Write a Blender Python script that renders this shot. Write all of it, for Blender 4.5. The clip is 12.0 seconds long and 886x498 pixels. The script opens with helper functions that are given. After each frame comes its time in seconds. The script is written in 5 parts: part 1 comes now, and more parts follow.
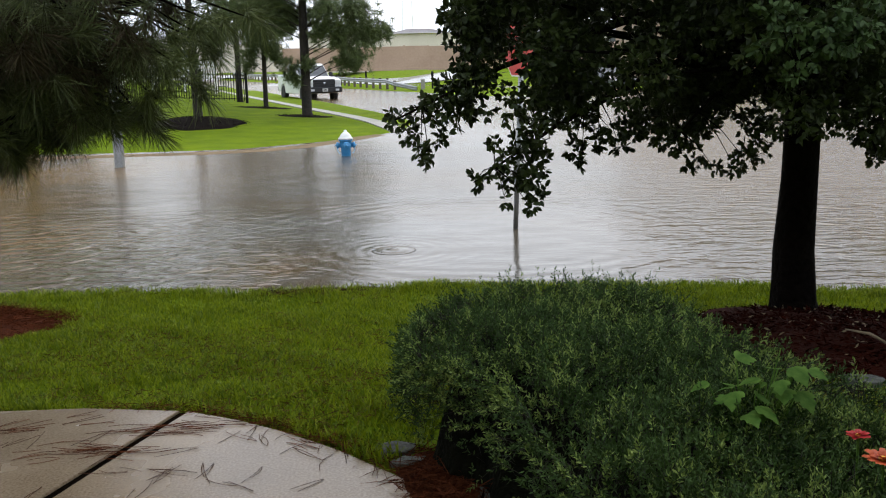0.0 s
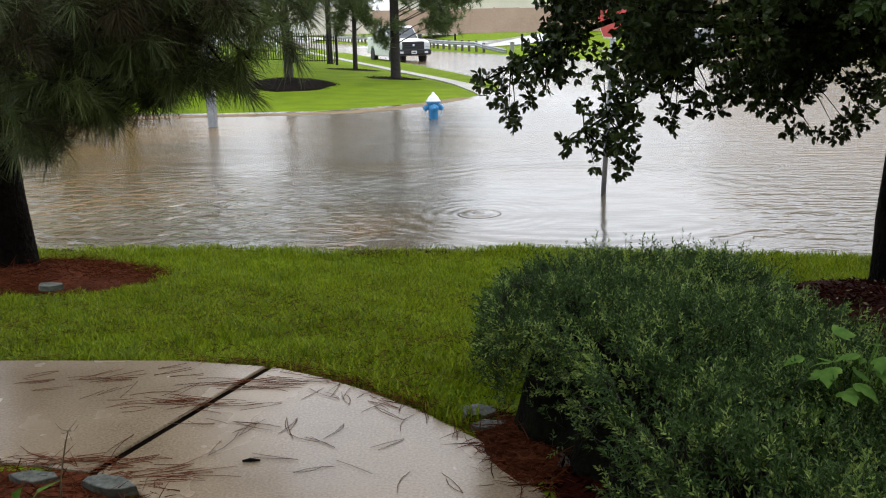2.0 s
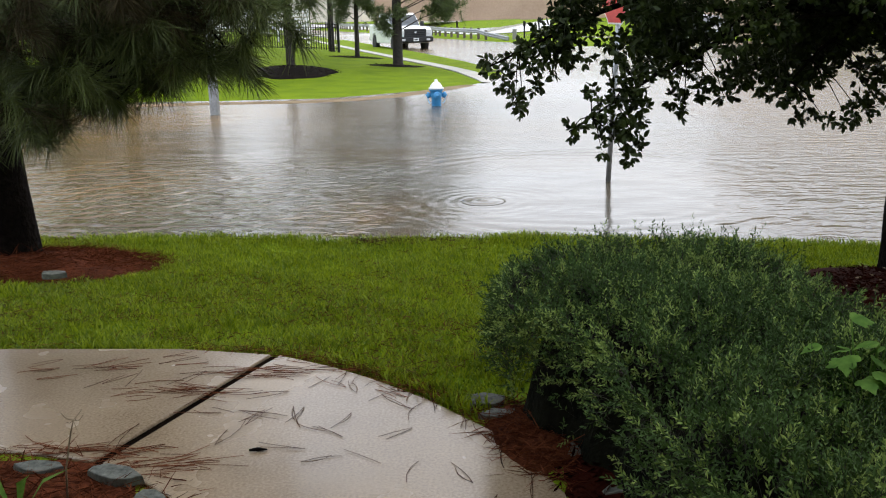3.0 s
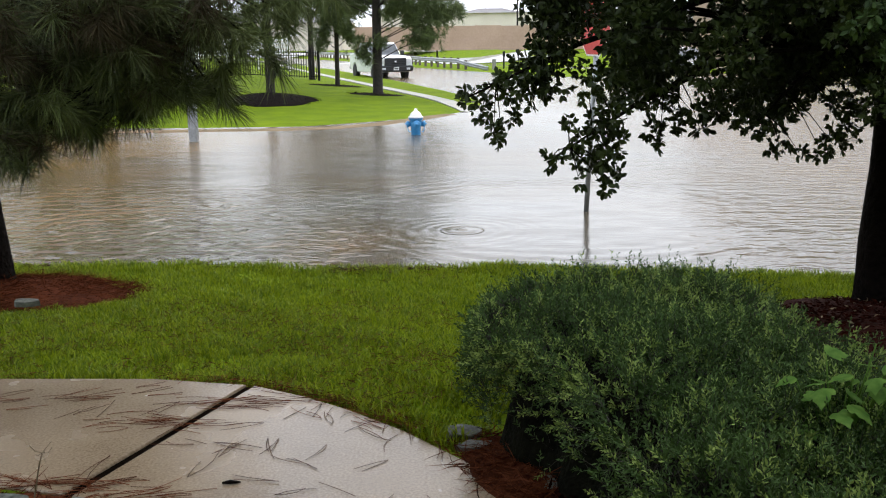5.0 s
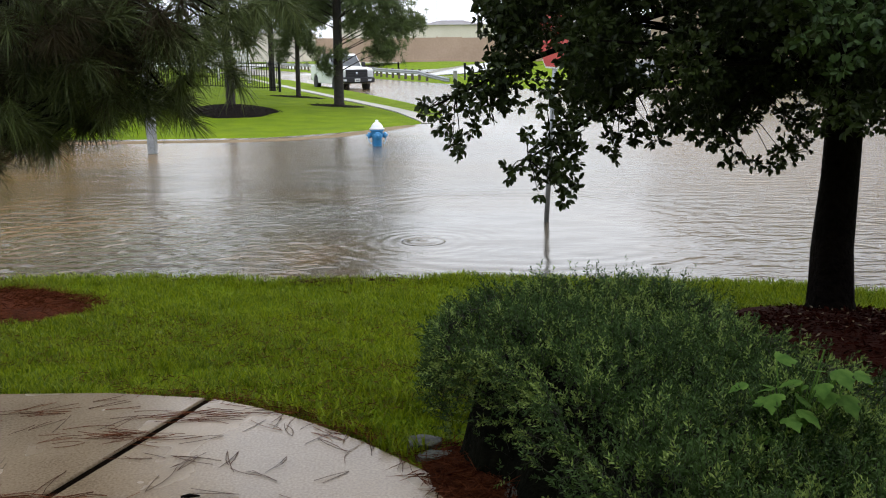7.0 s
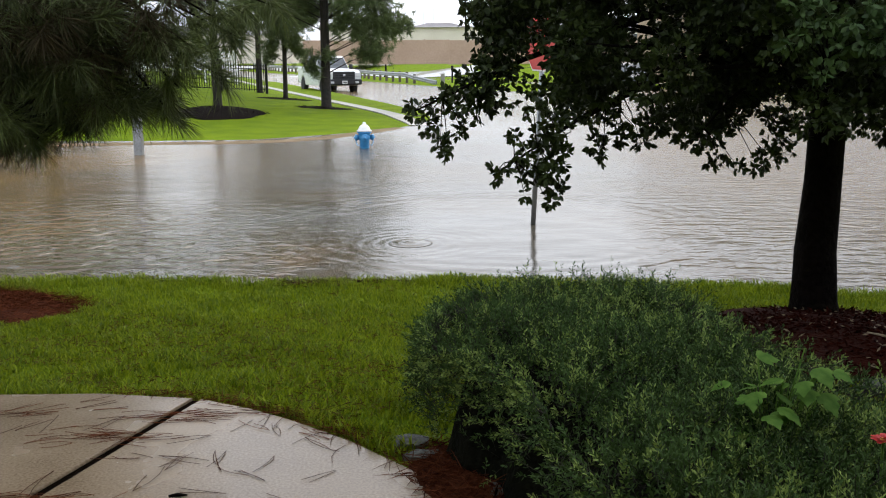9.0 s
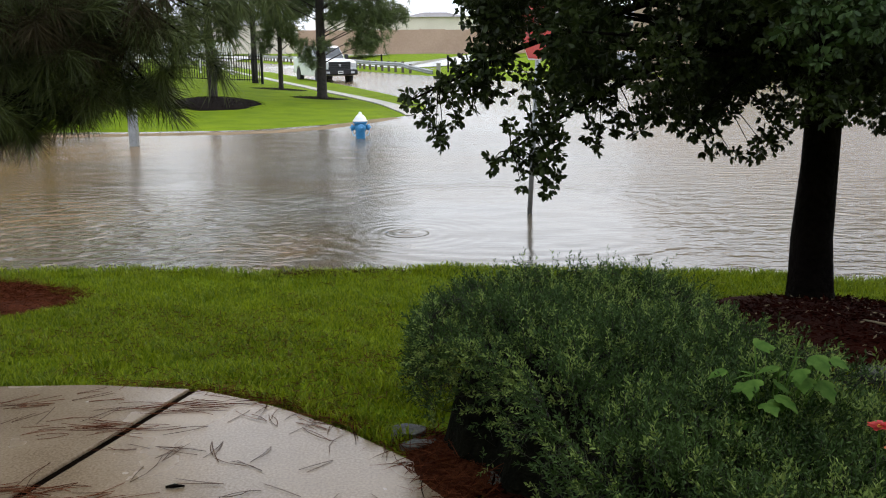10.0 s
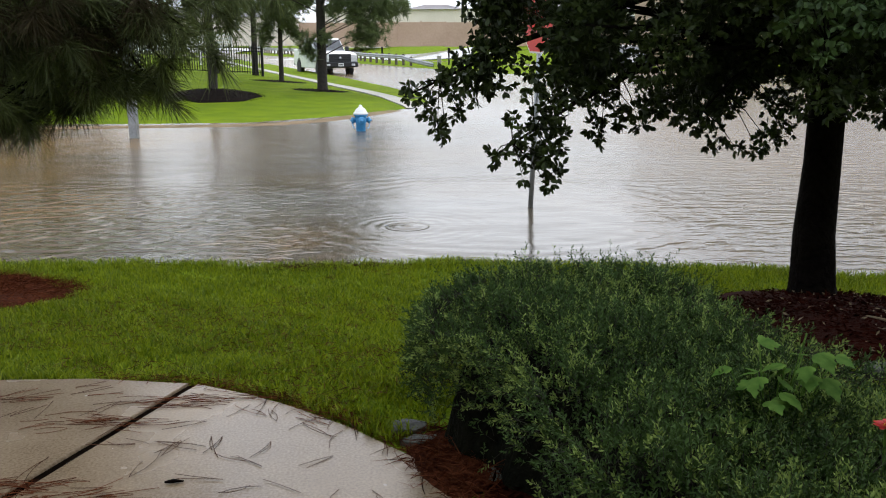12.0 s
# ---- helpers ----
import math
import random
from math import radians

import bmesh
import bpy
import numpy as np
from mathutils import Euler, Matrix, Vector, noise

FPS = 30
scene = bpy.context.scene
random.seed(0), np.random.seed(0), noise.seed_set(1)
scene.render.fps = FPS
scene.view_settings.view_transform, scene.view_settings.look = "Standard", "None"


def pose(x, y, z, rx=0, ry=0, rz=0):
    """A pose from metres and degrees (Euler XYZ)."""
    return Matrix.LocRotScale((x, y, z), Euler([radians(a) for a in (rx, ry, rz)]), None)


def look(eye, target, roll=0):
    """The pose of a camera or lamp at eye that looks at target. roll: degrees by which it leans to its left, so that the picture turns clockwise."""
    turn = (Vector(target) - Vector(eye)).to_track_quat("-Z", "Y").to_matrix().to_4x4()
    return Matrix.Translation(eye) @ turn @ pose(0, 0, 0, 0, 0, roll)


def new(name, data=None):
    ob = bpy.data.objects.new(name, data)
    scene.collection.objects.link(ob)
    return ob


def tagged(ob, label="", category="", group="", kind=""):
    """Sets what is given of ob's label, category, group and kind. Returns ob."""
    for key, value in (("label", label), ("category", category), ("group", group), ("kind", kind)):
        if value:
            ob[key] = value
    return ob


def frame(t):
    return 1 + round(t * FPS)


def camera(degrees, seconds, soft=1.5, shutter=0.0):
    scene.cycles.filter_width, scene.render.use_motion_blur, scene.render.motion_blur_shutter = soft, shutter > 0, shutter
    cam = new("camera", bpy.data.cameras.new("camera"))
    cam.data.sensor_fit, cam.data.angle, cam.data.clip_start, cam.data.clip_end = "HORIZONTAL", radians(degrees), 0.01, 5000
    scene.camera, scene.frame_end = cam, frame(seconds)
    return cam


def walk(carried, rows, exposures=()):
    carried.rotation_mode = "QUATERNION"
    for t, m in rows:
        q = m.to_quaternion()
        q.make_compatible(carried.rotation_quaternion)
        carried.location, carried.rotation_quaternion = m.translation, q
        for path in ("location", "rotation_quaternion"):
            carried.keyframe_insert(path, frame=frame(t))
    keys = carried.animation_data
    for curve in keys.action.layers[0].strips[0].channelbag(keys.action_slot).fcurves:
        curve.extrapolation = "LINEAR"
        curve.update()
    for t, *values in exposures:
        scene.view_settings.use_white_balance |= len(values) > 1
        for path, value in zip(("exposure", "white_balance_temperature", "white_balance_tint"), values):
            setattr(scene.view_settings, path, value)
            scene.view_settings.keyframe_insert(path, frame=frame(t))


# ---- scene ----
cam = camera(51.7, 12.0, 1.1)
PATH = [
    (0, (0.017, -0.04, 1.961), (0.005, 1.919, 1.562), -1.2),
    (0.5, (0.004, -0.034, 1.957), (-0.018, 1.922, 1.542), -1.1),
    (1, (0.005, -0.017, 1.942), (-0.082, 1.931, 1.494), 0.5),
    (1.5, (-0.002, 0.006, 1.94), (-0.167, 1.94, 1.455), -1.3),
    (2, (0.016, -0.003, 1.947), (-0.182, 1.931, 1.475), -1.1),
    (2.5, (-0.008, 0.044, 1.929), (-0.191, 1.976, 1.445), -1.0),
    (3, (-0.013, 0.038, 1.932), (-0.215, 1.965, 1.435), -1.2),
    (3.2, (-0.013, 0.034, 1.932), (-0.221, 1.961, 1.437), -1.2),
    (5, (-0.006, 0.048, 1.939), (-0.163, 1.993, 1.501), -0.6),
    (5.5, (-0.007, 0.055, 1.936), (-0.134, 2.006, 1.516), -0.5),
    (6, (-0.007, 0.044, 1.94), (-0.124, 1.997, 1.524), -0.4),
    (6.5, (0.002, 0.035, 1.943), (-0.101, 1.989, 1.528), -0.7),
    (7, (0.007, 0.026, 1.943), (-0.068, 1.981, 1.528), -0.4),
    (7.5, (0.008, 0.017, 1.943), (-0.057, 1.974, 1.534), -0.1),
    (9.5, (0.01, -0.005, 1.941), (-0.032, 1.951, 1.53), -0.3),
    (10, (0.011, 0.004, 1.938), (-0.029, 1.956, 1.507), -0.4),
    (10.5, (0.008, 0.022, 1.935), (-0.029, 1.972, 1.493), 0.0),
    (11, (0.006, 0.028, 1.936), (-0.026, 1.976, 1.485), 0.0),
    (11.5, (0.006, 0.031, 1.936), (-0.031, 1.98, 1.486), -0.2),
    (12, (0.005, 0.032, 1.938), (-0.035, 1.981, 1.492), -0.2),
]
walk(cam, [(t, look(eye, target, roll)) for t, eye, target, roll in PATH], [(0, 0.50), (0.6, 0.54), (1.3, 0.66), (2.5, 0.84), (5, 0.86), (6, 0.76), (7, 0.69), (9.5, 0.67), (12, 0.67)])

# ---------------------------------------------------------------- sky and light
world = bpy.data.worlds.new("world")
scene.world = world
world.use_nodes = True
wn = world.node_tree
wn.nodes.clear()
sky = wn.nodes.new("ShaderNodeTexSky")
sky.sky_type = "NISHITA"
sky.sun_disc = False
sky.sun_elevation = radians(48)
sky.sun_rotation = radians(10)
sky.air_density, sky.dust_density, sky.ozone_density = 1.0, 6.0, 1.0
cloud = wn.nodes.new("ShaderNodeMix")
cloud.data_type = "RGBA"
cloud.inputs["Factor"].default_value = 0.8
cloud.inputs[7].default_value = (8.95, 9.6, 10.75, 1)
bg = wn.nodes.new("ShaderNodeBackground")
bg.inputs["Strength"].default_value = 0.13
wout = wn.nodes.new("ShaderNodeOutputWorld")
wn.links.new(sky.outputs[0], cloud.inputs[6])
wn.links.new(cloud.outputs[2], bg.inputs["Color"])
wn.links.new(bg.outputs[0], wout.inputs[0])

sun = new("sun", bpy.data.lights.new("sun", "SUN"))
sun.data.energy = 0.7
sun.data.angle = radians(25)
sun.data.color = (1.0, 0.97, 0.92)
sun.matrix_basis = look((3, 17, 22), (0, 0, 0))

# ---------------------------------------------------------------- materials
def material(name, low, high, rough=0.7, grain=30.0, stain=2.0, bump=0.15, metal=0.0, island=0.0, sheen=0.0,
             translucent=0.0, rough_var=0.1, per_object=0.0, spec=0.5, bump_scale=0.01):
    m = bpy.data.materials.new(name)
    m.use_nodes = True
    nt = m.node_tree
    n, l = nt.nodes, nt.links
    b = n["Principled BSDF"]
    co = n.new("ShaderNodeTexCoord")
    fine = n.new("ShaderNodeTexNoise")
    fine.inputs["Scale"].default_value = grain
    fine.inputs["Detail"].default_value = 5
    wide = n.new("ShaderNodeTexNoise")
    wide.inputs["Scale"].default_value = stain
    wide.inputs["Detail"].default_value = 4
    geo = n.new("ShaderNodeNewGeometry")
    for t in (fine, wide):
        l.new(co.outputs["Object"] if per_object == 0 else geo.outputs["Position"], t.inputs["Vector"])
    add = n.new("ShaderNodeMath")
    add.operation = "ADD"
    l.new(fine.outputs["Fac"], add.inputs[0])
    l.new(wide.outputs["Fac"], add.inputs[1])
    span = n.new("ShaderNodeMapRange")
    span.inputs["From Min"].default_value, span.inputs["From Max"].default_value = 0.7, 1.3
    l.new(add.outputs[0], span.inputs["Value"])
    fac = span.outputs[0]
    if island or per_object:
        rnd = geo.outputs["Random Per Island"]
        amount = island
        if per_object:
            oi = n.new("ShaderNodeObjectInfo")
            rnd, amount = oi.outputs["Random"], per_object
        mx = n.new("ShaderNodeMix")
        mx.inputs["Factor"].default_value = amount
        l.new(fac, mx.inputs[2])
        l.new(rnd, mx.inputs[3])
        fac = mx.outputs[0]
    col = n.new("ShaderNodeMix")
    col.data_type = "RGBA"
    col.inputs[6].default_value = (*low, 1)
    col.inputs[7].default_value = (*high, 1)
    l.new(fac, col.inputs["Factor"])
    l.new(col.outputs[2], b.inputs["Base Color"])
    rr = n.new("ShaderNodeMapRange")
    rr.inputs["To Min"].default_value = max(0.02, rough - rough_var)
    rr.inputs["To Max"].default_value = min(1.0, rough + rough_var)
    l.new(wide.outputs["Fac"], rr.inputs["Value"])
    l.new(rr.outputs[0], b.inputs["Roughness"])
    b.inputs["Metallic"].default_value = metal
    b.inputs["Specular IOR Level"].default_value = spec
    if bump:
        bp = n.new("ShaderNodeBump")
        bp.inputs["Strength"].default_value = bump
        bp.inputs["Distance"].default_value = bump_scale
        l.new(fine.outputs["Fac"], bp.inputs["Height"])
        l.new(bp.outputs[0], b.inputs["Normal"])
    if translucent:
        tr = n.new("ShaderNodeBsdfTranslucent")
        l.new(col.outputs[2], tr.inputs["Color"])
        ms = n.new("ShaderNodeMixShader")
        ms.inputs[0].default_value = translucent
        l.new(b.outputs[0], ms.inputs[1])
        l.new(tr.outputs[0], ms.inputs[2])
        l.new(ms.outputs[0], n["Material Output"].inputs["Surface"])
    return m


def glass_material(name, tint):
    m = bpy.data.materials.new(name)
    m.use_nodes = True
    b = m.node_tree.nodes["Principled BSDF"]
    b.inputs["Base Color"].default_value = (*tint, 1)
    b.inputs["Roughness"].default_value = 0.03
    b.inputs["Transmission Weight"].default_value = 0.6
    return m


def water_material():
    """Muddy flood water: brown body under a glossy, rippled skin with rings round the spout and the sign post."""
    m = bpy.data.materials.new("flood_water")
    m.use_nodes = True
    n, l = m.node_tree.nodes, m.node_tree.links
    b = n["Principled BSDF"]
    b.inputs["IOR"].default_value = 1.33
    geo = n.new("ShaderNodeNewGeometry")
    where = n.new("ShaderNodeSeparateXYZ")
    l.new(geo.outputs["Position"], where.inputs[0])
    near_chop = n.new("ShaderNodeMapRange")
    near_chop.inputs["From Min"].default_value, near_chop.inputs["From Max"].default_value = 9.0, 14.0
    near_chop.inputs["To Min"].default_value, near_chop.inputs["To Max"].default_value = 0.13, 0.26
    far_calm = n.new("ShaderNodeMapRange")
    far_calm.inputs["From Min"].default_value, far_calm.inputs["From Max"].default_value = 20.0, 30.0
    far_calm.inputs["To Max"].default_value = 0.11
    skin = n.new("ShaderNodeMath")
    skin.operation = "SUBTRACT"
    l.new(where.outputs["Y"], near_chop.inputs["Value"])
    l.new(where.outputs["Y"], far_calm.inputs["Value"])
    l.new(near_chop.outputs[0], skin.inputs[0])
    l.new(far_calm.outputs[0], skin.inputs[1])
    l.new(skin.outputs[0], b.inputs["Roughness"])
    silt = n.new("ShaderNodeTexNoise")
    silt.inputs["Scale"].default_value = 0.35
    silt.inputs["Detail"].default_value = 4
    l.new(geo.outputs["Position"], silt.inputs["Vector"])
    col = n.new("ShaderNodeMix")
    col.data_type = "RGBA"
    col.inputs[6].default_value = (0.066, 0.048, 0.024, 1)
    col.inputs[7].default_value = (0.080, 0.076, 0.064, 1)
    sm = n.new("ShaderNodeMapRange")
    sm.inputs["From Min"].default_value, sm.inputs["From Max"].default_value = 0.35, 0.65
    l.new(silt.outputs["Fac"], sm.inputs["Value"])
    l.new(sm.outputs[0], col.inputs["Factor"])
    # browner to the west: shallow mud, plus the trees' dark reflection painted in
    west_brown = n.new("ShaderNodeMix")
    west_brown.data_type = "RGBA"
    west_brown.inputs[7].default_value = (0.15, 0.085, 0.02, 1)
    drift = n.new("ShaderNodeMapRange")
    drift.inputs["From Min"].default_value, drift.inputs["From Max"].default_value = -2.5, -6.5
    l.new(where.outputs["X"], drift.inputs["Value"])
    cut = n.new("ShaderNodeMath")
    cut.operation = "MULTIPLY"
    l.new(drift.outputs[0], cut.inputs[0])
    l.new(sm.outputs[0], cut.inputs[1])
    l.new(cut.outputs[0], west_brown.inputs["Factor"])
    l.new(col.outputs[2], west_brown.inputs[6])
    # mud stirred up where the lawn runs under the water
    mud = n.new("ShaderNodeMix")
    mud.data_type = "RGBA"
    mud.inputs[7].default_value = (0.10, 0.060, 0.024, 1)
    spot = n.new("ShaderNodeVectorMath")
    spot.operation = "DISTANCE"
    squash = n.new("ShaderNodeMapping")
    squash.inputs["Scale"].default_value = (1.0, 0.62, 1)
    l.new(geo.outputs["Position"], squash.inputs["Vector"])
    l.new(squash.outputs[0], spot.inputs[0])
    spot.inputs[1].default_value = (-1.75, 5.35, 0)
    reach = n.new("ShaderNodeMapRange")
    reach.inputs["From Min"].default_value, reach.inputs["From Max"].default_value = 0.95, 0.15
    l.new(spot.outputs["Value"], reach.inputs["Value"])
    stir = n.new("ShaderNodeTexNoise")
    stir.inputs["Scale"].default_value = 2.2
    stir.inputs["Detail"].default_value = 4
    l.new(geo.outputs["Position"], stir.inputs["Vector"])
    soft = n.new("ShaderNodeMapRange")
    soft.inputs["From Min"].default_value, soft.inputs["From Max"].default_value = 0.35, 0.6
    l.new(stir.outputs["Fac"], soft.inputs["Value"])
    both = n.new("ShaderNodeMath")
    both.operation = "MULTIPLY"
    l.new(reach.outputs[0], both.inputs[0])
    l.new(soft.outputs[0], both.inputs[1])
    l.new(both.outputs[0], mud.inputs["Factor"])
    # browner to the east: the tan houses' reflection put into the body colour
    east_brown = n.new("ShaderNodeMix")
    east_brown.data_type = "RGBA"
    east_brown.inputs[7].default_value = (0.085, 0.056, 0.028, 1)
    east_fade = n.new("ShaderNodeMapRange")
    east_fade.inputs["From Min"].default_value, east_fade.inputs["From Max"].default_value = 1.5, 5.5
    east_fade.inputs["To Max"].default_value = 0.8
    l.new(where.outputs["X"], east_fade.inputs["Value"])
    l.new(east_fade.outputs[0], east_brown.inputs["Factor"])
    l.new(west_brown.outputs[2], east_brown.inputs[6])
    l.new(east_brown.outputs[2], mud.inputs[6])
    l.new(mud.outputs[2], b.inputs["Base Color"])

    def math(op, a, c=None, clamp=False):
        k = n.new("ShaderNodeMath")
        k.operation, k.use_clamp = op, clamp
        for i, v in enumerate((a, c)):
            if v is None:
                continue
            if isinstance(v, (int, float)):
                k.inputs[i].default_value = v
            else:
                l.new(v, k.inputs[i])
        return k.outputs[0]

    def rings(x, y, wave, reach, height, start=0.0):
        d = n.new("ShaderNodeVectorMath")
        d.operation = "DISTANCE"
        l.new(geo.outputs["Position"], d.inputs[0])
        d.inputs[1].default_value = (x, y, 0)
        r = d.outputs["Value"]
        wob = n.new("ShaderNodeTexNoise")
        wob.inputs["Scale"].default_value = 1.2
        l.new(geo.outputs["Position"], wob.inputs["Vector"])
        rw = math("ADD", r, math("MULTIPLY", wob.outputs["Fac"], wave * 1.4))
        s = math("SINE", math("MULTIPLY", rw, 2 * 3.14159 / wave))
        fade = math("SUBTRACT", 1.0, math("DIVIDE", math("ABSOLUTE", math("SUBTRACT", r, start)), reach), True)
        return math("MULTIPLY", math("MULTIPLY", s, math("MULTIPLY", fade, fade)), height)

    def ripple(sx, sy, height, turn=0.0, detail=2.0):
        mp = n.new("ShaderNodeMapping")
        mp.inputs["Scale"].default_value = (sx, sy, 1)
        mp.inputs["Rotation"].default_value = (0, 0, radians(turn))
        l.new(geo.outputs["Position"], mp.inputs["Vector"])
        t = n.new("ShaderNodeTexNoise")
        t.inputs["Scale"].default_value = 1
        t.inputs["Detail"].default_value = detail
        l.new(mp.outputs[0], t.inputs["Vector"])
        return math("MULTIPLY", t.outputs["Fac"], height)

    # breeze patches: calm in the middle, choppy to both sides
    patch = n.new("ShaderNodeTexNoise")
    patch.inputs["Scale"].default_value = 0.22
    l.new(geo.outputs["Position"], patch.inputs["Vector"])
    pm = n.new("ShaderNodeMapRange")
    pm.inputs["From Min"].default_value, pm.inputs["From Max"].default_value = 0.42, 0.62
    pm.inputs["To Min"].default_value = 0.25
    l.new(patch.outputs["Fac"], pm.inputs["Value"])
    xyz = n.new("ShaderNodeSeparateXYZ")
    l.new(geo.outputs["Position"], xyz.inputs[0])
    east = n.new("ShaderNodeMapRange")
    east.inputs["From Min"].default_value, east.inputs["From Max"].default_value = 1.5, 5.0
    l.new(xyz.outputs["X"], east.inputs["Value"])
    west = n.new("ShaderNodeMapRange")
    west.inputs["From Min"].default_value, west.inputs["From Max"].default_value = -1.2, -3.2
    l.new(xyz.outputs["X"], west.inputs["Value"])
    near = n.new("ShaderNodeMapRange")
    near.inputs["From Min"].default_value, near.inputs["From Max"].default_value = 13.0, 9.0
    l.new(xyz.outputs["Y"], near.inputs["Value"])
    choppy = math("ADD", math("MULTIPLY", math("MULTIPLY", west.outputs[0], near.outputs[0]), 1.0), math("MULTIPLY", east.outputs[0], 1.0), True)
    amount = math("ADD", math("MULTIPLY", choppy, 2.4), math("MULTIPLY", pm.outputs[0], 0.12))
    h = math("MULTIPLY", ripple(2.0, 5.5, 0.034, -16, 2.5), amount)
    h = math("ADD", h, math("MULTIPLY", ripple(7, 12, 0.014, 12, 2.0), amount))
    h = math("ADD", h, ripple(1.1, 1.6, 0.022, 10, 1.5))
    h = math("ADD", h, ripple(5, 16, 0.0022, 4, 2.0))
    rain = n.new("ShaderNodeMapRange")
    rain.inputs["From Min"].default_value, rain.inputs["From Max"].default_value = 24.0, 34.0
    l.new(xyz.outputs["Y"], rain.inputs["Value"])
    h = math("ADD", h, math("MULTIPLY", ripple(7, 16, 0.02, 0, 1.0), rain.outputs[0]))
    # wavelets running out of the bank on the west side
    def wavelets(dx, dy, wave, height):
        ph = math("ADD", math("MULTIPLY", xyz.outputs["X"], dx), math("MULTIPLY", xyz.outputs["Y"], dy))
        ph = math("ADD", ph, ripple(1.3, 1.7, wave * 3.2, 30, 2.0))
        sn = math("SINE", math("MULTIPLY", ph, 2 * 3.14159 / wave))
        return math("MULTIPLY", sn, height)

    bank = math("MULTIPLY", math("MULTIPLY", west.outputs[0], near.outputs[0]), math("ADD", math("MULTIPLY", pm.outputs[0], 0.6), 0.4))
    h = math("ADD", h, math("MULTIPLY", wavelets(-0.42, 0.9, 0.34, 0.024), bank))
    h = math("ADD", h, math("MULTIPLY", wavelets(-0.2, 0.98, 0.17, 0.006), bank))
    h = math("ADD", h, math("MULTIPLY", wavelets(0.12, 0.99, 0.26, 0.008), math("MULTIPLY", east.outputs[0], pm.outputs[0])))
    h = math("ADD", h, rings(-0.57, 9.56, 0.17, 1.7, 0.0017))
    h = math("ADD", h, rings(0.4, 10.6, 0.30, 1.1, 0.0045, 2.5))
    bp = n.new("ShaderNodeBump")
    bp.inputs["Strength"].default_value = 1.0
    bp.inputs["Distance"].default_value = 1.0
    l.new(h, bp.inputs["Height"])
    l.new(bp.outputs[0], b.inputs["Normal"])
    return m


M_GROUND = material("lawn_soil", (0.078, 0.132, 0.004), (0.17, 0.24, 0.008), 0.9, 60, 1.2, 0.6, per_object=0.001, bump_scale=0.04, spec=0.05)
M_GRASS = material("grass_blades", (0.042, 0.085, 0.003), (0.30, 0.365, 0.012), 0.5, 8, 0.9, 0, island=0.7, translucent=0.3, spec=0.2)
M_WATER = water_material()
M_CONCRETE = material("wet_concrete", (0.150, 0.106, 0.064), (0.315, 0.236, 0.156), 0.25, 95, 1.5, 0.09, rough_var=0.2, bump_scale=0.0014)
M_KERB = material("silted_kerb", (0.12, 0.085, 0.045), (0.24, 0.175, 0.10), 0.75, 12, 1.5, 0.1, spec=0.1)
M_SIDEWALK = material("pale_concrete", (0.2, 0.19, 0.165), (0.34, 0.325, 0.29), 0.6, 20, 1.0, 0.2)
M_STRIP = material("expansion_strip", (0.002, 0.0014, 0.001), (0.009, 0.006, 0.004), 1.0, 60, 4, 0.4, spec=0.0)
M_MULCH = material("red_mulch", (0.005, 0.0012, 0.0008), (0.036, 0.007, 0.0035), 0.95, 40, 3, 0.8, island=0.6, bump_scale=0.02, spec=0.03)
M_BARKMULCH = material("dark_mulch", (0.004, 0.003, 0.0025), (0.014, 0.010, 0.008), 0.95, 30, 3, 0.8, bump_scale=0.03, spec=0.03)
M_STONE = material("grey_green_flagstone", (0.045, 0.049, 0.041), (0.145, 0.148, 0.126), 0.6, 60, 9, 0.5, bump_scale=0.006, spec=0.15)
M_NEEDLE_DRY = material("dry_pine_needles", (0.018, 0.010, 0.007), (0.085, 0.036, 0.022), 0.9, 30, 5, 0, island=0.7, spec=0.0)
M_NEEDLE_RUST = material("rust_pine_needles", (0.028, 0.009, 0.005), (0.15, 0.047, 0.021), 0.9, 30, 3, 0, island=0.75, spec=0.0)
M_PINESTRAW = material("pine_straw", (0.022, 0.006, 0.003), (0.12, 0.034, 0.014), 0.9, 60, 4, 0.8, bump_scale=0.02, spec=0.03)
M_NEEDLE = material("pine_needles", (0.014, 0.020, 0.007), (0.105, 0.128, 0.040), 0.55, 4, 1.2, 0, island=0.55, translucent=0.10, spec=0.2)
M_NEEDLE_FRESH = material("fresh_pine_needles", (0.030, 0.044, 0.012), (0.17, 0.205, 0.06), 0.5, 4, 1.2, 0, island=0.5, translucent=0.12, spec=0.2)
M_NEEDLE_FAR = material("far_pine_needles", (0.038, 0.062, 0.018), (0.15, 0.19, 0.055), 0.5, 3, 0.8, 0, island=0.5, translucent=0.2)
M_NEEDLE_DULL = material("old_pine_needles", (0.018, 0.014, 0.007), (0.06, 0.046, 0.021), 0.7, 4, 1.2, 0, island=0.6, spec=0.1)
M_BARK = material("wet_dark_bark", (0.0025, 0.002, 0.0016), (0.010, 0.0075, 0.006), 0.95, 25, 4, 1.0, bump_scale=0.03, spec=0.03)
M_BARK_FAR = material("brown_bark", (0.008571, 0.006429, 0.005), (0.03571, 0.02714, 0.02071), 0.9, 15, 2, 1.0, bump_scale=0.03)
M_OAK = material("oak_leaves", (0.008, 0.0155, 0.0035), (0.046, 0.064, 0.013), 0.45, 3, 1.0, 0, island=0.6, translucent=0.12, spec=0.2)
M_OAK_LIT = material("young_oak_leaves", (0.022, 0.046, 0.013), (0.10, 0.155, 0.05), 0.5, 3, 1.0, 0, island=0.6, translucent=0.2, spec=0.2)
